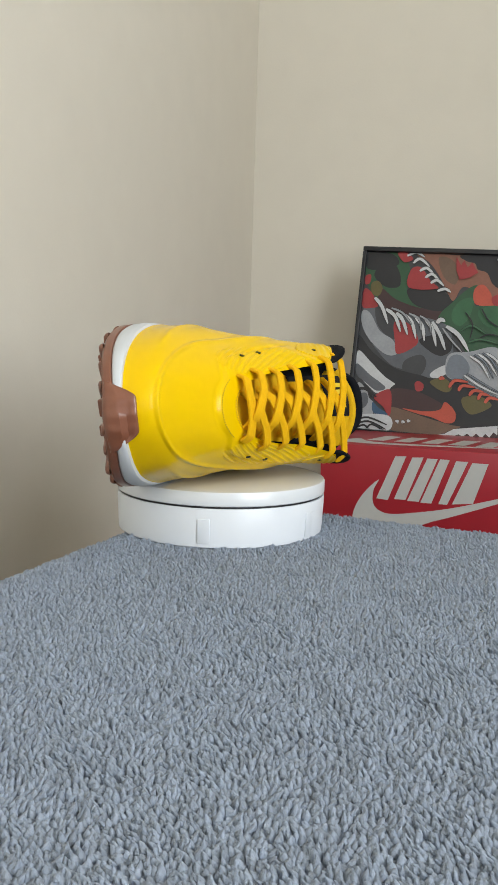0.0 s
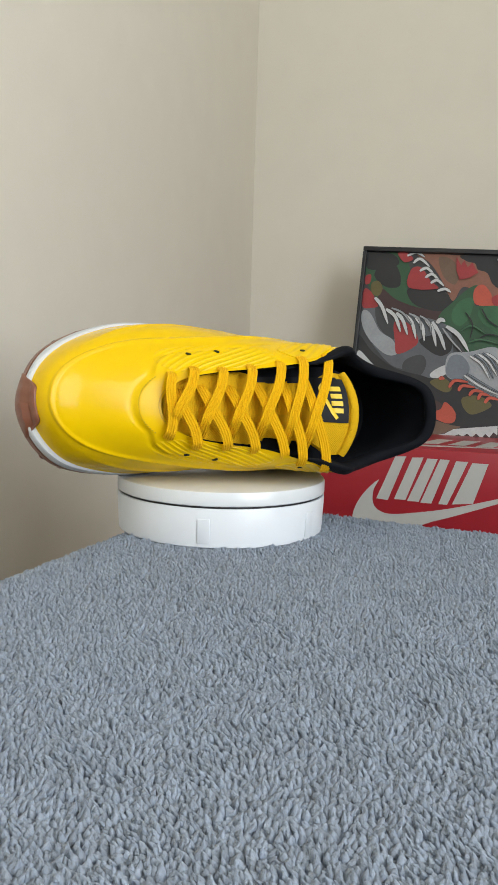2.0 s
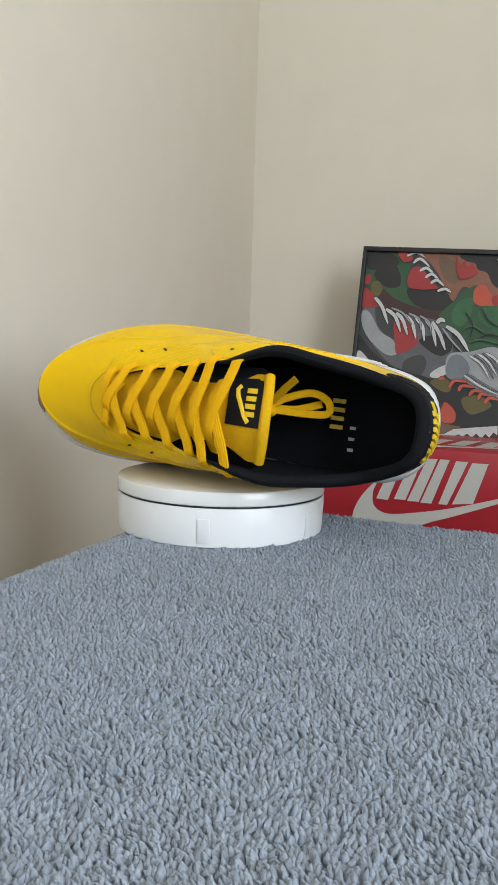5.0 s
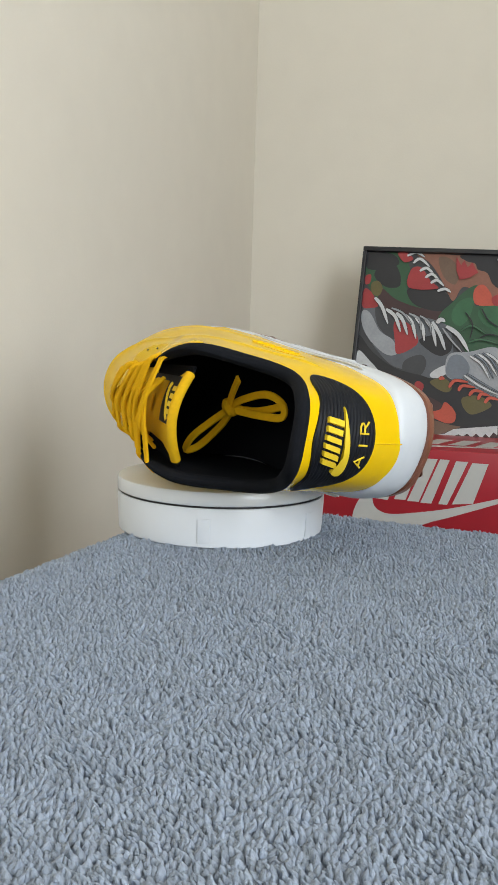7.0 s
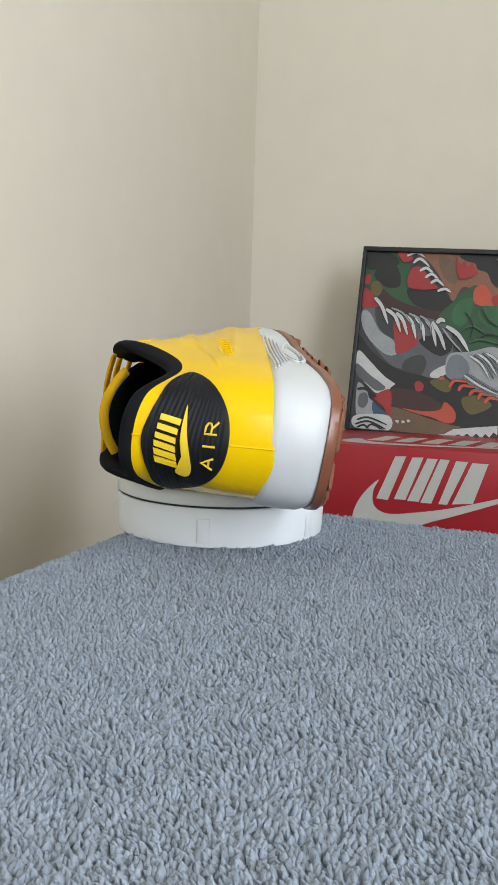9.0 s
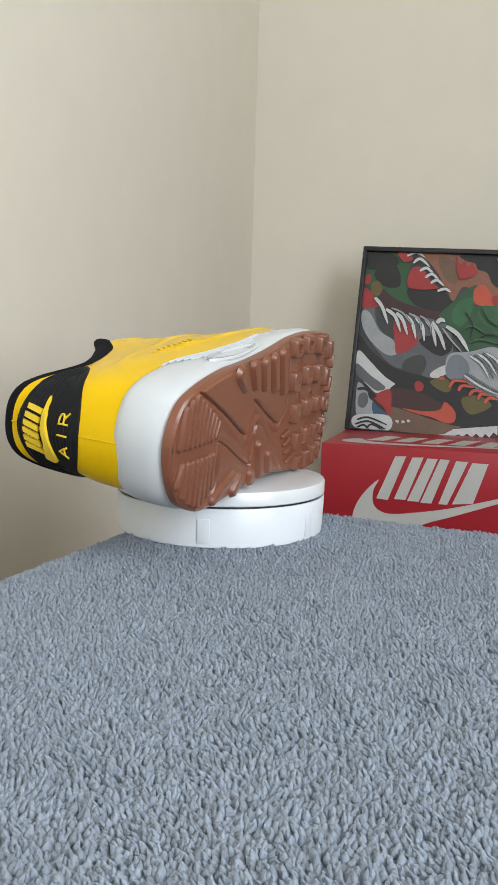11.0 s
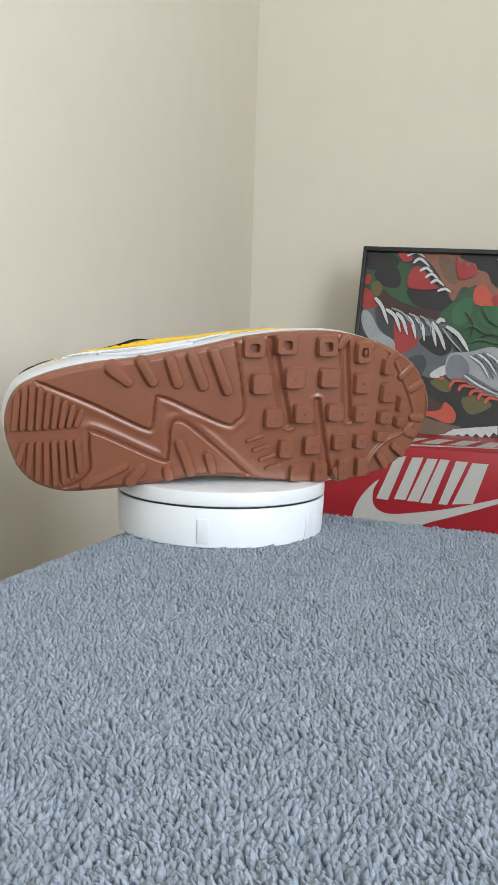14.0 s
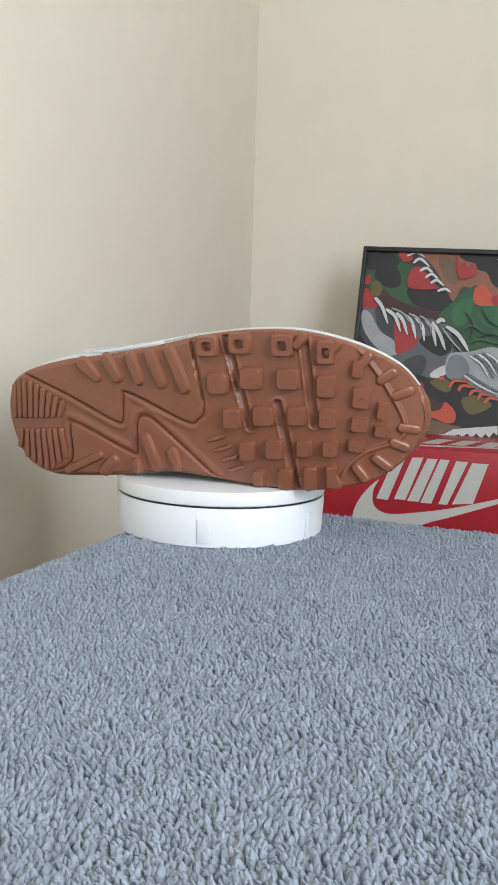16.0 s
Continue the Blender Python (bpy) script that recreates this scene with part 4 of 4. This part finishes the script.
def tongue():
    def sheet(w0, w1, f0, f1, off, thick, nf=40, nw=24, narrow=False):
        rows = []
        for i in range(nf):
            f = f0 + (f1 - f0) * i / (nf - 1)
            nar = np.interp(f, [0, 0.42, 0.52, 0.78, 0.88, 1], [1, 1, 0.70, 0.74, 0.98, 1]) if narrow else 1
            ws = [nar * (w0 + (w1 - w0) * j / (nw - 1)) for j in range(nw)]
            rows.append([tongue_pt(f, w, off) for w in ws] + [tongue_pt(f, w, off - thick) for w in reversed(ws)])
        bm, vs = grid_bm(rows, close_v=True)
        bm.faces.new(vs[0])
        bm.faces.new(vs[-1])
        return bm
    t = part("tongue", sheet(-0.96, 0.96, 0.0, 0.985, 0.0, 0.003, narrow=True), YELLOW_MESH, sneaker, "yellow mesh tongue")
    part("tongue_lining", sheet(-1.10, 1.10, 0.02, 1.0, -0.0034, 0.004, narrow=False), BLACK_LINING, t, "black tongue lining")
    lab = part("tongue_label", sheet(-0.80, 0.22, 0.755, 0.925, 0.0012, 0.0016, 10, 12), BLACK_RUBBER, t, "black tongue label")
    for k in range(4):
        w = -0.62 + 0.17 * k
        part("mark_stroke", sheet(w, w + 0.11, 0.845, 0.895, 0.0017, 0.0008, 4, 3), YELLOW_INK, lab)
    part("mark_curve", tube([tongue_pt(f, w, 0.0014) for f, w in ((0.815, -0.66), (0.800, -0.58), (0.805, -0.44), (0.825, -0.25), (0.85, 0.0), (0.87, 0.12))], 0.0017, 6, flat=0.3), YELLOW_INK, lab)
    part("tongue_edge", tube([tongue_pt(0.985, -1 + k / 12, -0.0026) for k in range(25)], 0.0034, 12, flat=0.9), YELLOW_MESH, t)
    part("lace_loop", sheet(-0.30, 0.10, 0.56, 0.60, 0.0030, 0.0012, 4, 6), LACE, t)
    part("tongue_strip", sheet(-0.84, -0.70, 0.45, 0.9, 0.0005, 0.001, 20, 4), BLACK_RUBBER, t)


tongue()

# -- laces: one straight bar, then crossing straps that go down through the eyelets
OUTER = [(0.218, -0.0120, 0.0800), (0.205, -0.0160, 0.0850), (0.188, -0.0165, 0.0925), (0.171, -0.0190, 0.1005), (0.154, -0.0225, 0.1090), (0.1420, -0.0255, 0.1165), (0.1240, -0.0280, 0.1215)]
INNER = [(0.220, 0.0287, 0.0800), (0.2023, 0.0345, 0.0860), (0.184, 0.0345, 0.0940), (0.167, 0.0365, 0.1010), (0.1496, 0.0405, 0.1095), (0.1400, 0.0440, 0.1155), (0.1236, 0.0475, 0.1205)]
LACE_UP = Vector((0.42, 0, 0.9))


def strap(a, b, lift, under):
    """A flat lace from a (under the flap where under is set) to b."""
    a, b = Vector(a), Vector(b)
    pts = []
    for i in range(15):
        f = i / 14
        p = a.lerp(b, f)
        h = lift * math.sin(math.pi * f) ** 0.7 + 0.0014
        if under:
            h -= 0.007 * max(0, 1 - f / 0.22)
        h -= 0.0040 * max(0, (f - 0.93) / 0.07)
        if not under:
            h -= 0.0040 * max(0, (0.07 - f) / 0.07)
        p = p + LACE_UP * h
        p.x += 0.0015 * math.sin(math.pi * 2 * f)
        pts.append(p)
    pts = [Vector(p) for p in spline(pts, 34, closed=False)]
    return tube(pts, 0.0032, 36, flat=0.32, up=LACE_UP, lobes=4)


part("lace_strap", strap(OUTER[0], INNER[0], 0.0045, False), LACE, sneaker)
for k in range(6):
    a, b = Vector(INNER[k]), Vector(OUTER[k + 1])
    part("lace_strap", strap(a.lerp(b, 0.14), b, 0.0074, True), LACE, sneaker)
    a, b = Vector(OUTER[k]), Vector(INNER[k + 1])
    part("lace_strap", strap(a.lerp(b, 0.20), b, 0.0050, True), LACE, sneaker)
# the tied bow tucked behind the tongue
bow = part("lace_bow", tube(spline([(0.109, 0.004, 0.074), (0.111, 0.001, 0.077), (0.114, -0.002, 0.075), (0.112, 0.001, 0.071)], 22), 0.0032, 8), LACE, sneaker)
for path in ([(0.112, 0.001, 0.074), (0.102, -0.006, 0.073), (0.085, -0.012, 0.070), (0.074, -0.008, 0.066), (0.073, 0.000, 0.065), (0.086, 0.002, 0.068), (0.110, 0.002, 0.073)],
             [(0.112, 0.002, 0.074), (0.120, 0.012, 0.080), (0.130, 0.024, 0.085), (0.136, 0.034, 0.084), (0.130, 0.030, 0.078), (0.118, 0.014, 0.073), (0.112, 0.003, 0.072)],
             [(0.112, 0.000, 0.075), (0.103, -0.010, 0.082), (0.094, -0.019, 0.088)],
             [(0.111, 0.001, 0.073), (0.095, 0.000, 0.066), (0.078, -0.006, 0.062)]):
    part("bow_loop", tube(spline(path, 36, closed=False), 0.0026, 10, flat=0.4, lobes=2), LACE, bow)
# printed mark on the insole
IZ = foot_z(0.05) + 0.0026
for k, y in enumerate((0.0060, 0.0135, 0.0210)):
    part("insole_print", box_bm(0.055, 0.059, y, y + 0.0022, IZ, IZ + 0.0022), PRINT_GREY, sneaker, smooth=False)
for k in range(4):
    part("insole_print", box_bm(0.064, 0.073, -0.012 + 0.006 * k, -0.009 + 0.006 * k, IZ - 0.001, IZ + 0.0012), YELLOW_INK, sneaker, smooth=False)


# -- rubber bumper over the toe
def station_at(y):
    """The station on the toe's front where the upper's base has this y."""
    lo, hi = 8.6, 11.6
    for _ in range(30):
        mid = (lo + hi) / 2
        lo, hi = (mid, hi) if upper_at(mid, 0.1)[1] < y else (lo, mid)
    return lo


def toe_edge(y, d):
    c = inset(SOLE_C, d)[kx - 25:kx + 26]
    return float(np.interp(y, c[:, 1], c[:, 0]))


def bumper():
    rows = []
    for j in range(41):
        a = -1 + j / 20
        y = 0.0095 + 0.0200 * a
        s = station_at(y)
        g = math.sqrt(max(0.0, 1 - abs(a) ** 5))
        up = float(step((1 - abs(a)) / 0.5))
        rib = 0.00022 * math.cos(a * 15)
        row = []
        for d, z in ((0.0015, 0.002), (-0.0004, 0.004), (-0.0010, 0.007), (-0.0012, 0.010), (-0.0012, 0.013), (-0.0010, 0.0155)):
            z = 0.002 + (z - 0.002) * (0.25 + 0.75 * g * (0.5 + 0.5 * up))
            x = toe_edge(y, d - rib * (z > 0.005))
            row.append(Vector((x, y, spring(0.288) * (1 - 0.22 * z / 0.0215) + z)))
        last = row[-1]
        for f in (0.25, 0.5, 0.8, 0.95, 1.0):
            p = Vector(upper_out(s, 0.22 + 0.34 * f, (0.0020 + rib) * (1 if f < 0.9 else (0.6 if f < 1 else -0.3))))
            row.append(last.lerp(p, up) + Vector((-0.0012 * f * (1 - up), 0, 0)))
        rows.append(row)
    bm, _ = grid_bm(rows)
    part("toe_bumper", bm, GUM, sneaker, "ribbed gum rubber toe bumper")


bumper()



# ---------------------------------------------------------------- what moves
SPIN = -17.078      # degrees a second


def motions():
    times = [0.5 * k for k in range(33)]
    walk(platter, [(t, pose(0, 0, 0, 0, 0, SPIN * t)) for t in times])
    walk(sneaker, [(t, pose(0, 0, TABLE_SINK, 0, 0, SPIN * t) @ SHOE) for t in times])


motions()
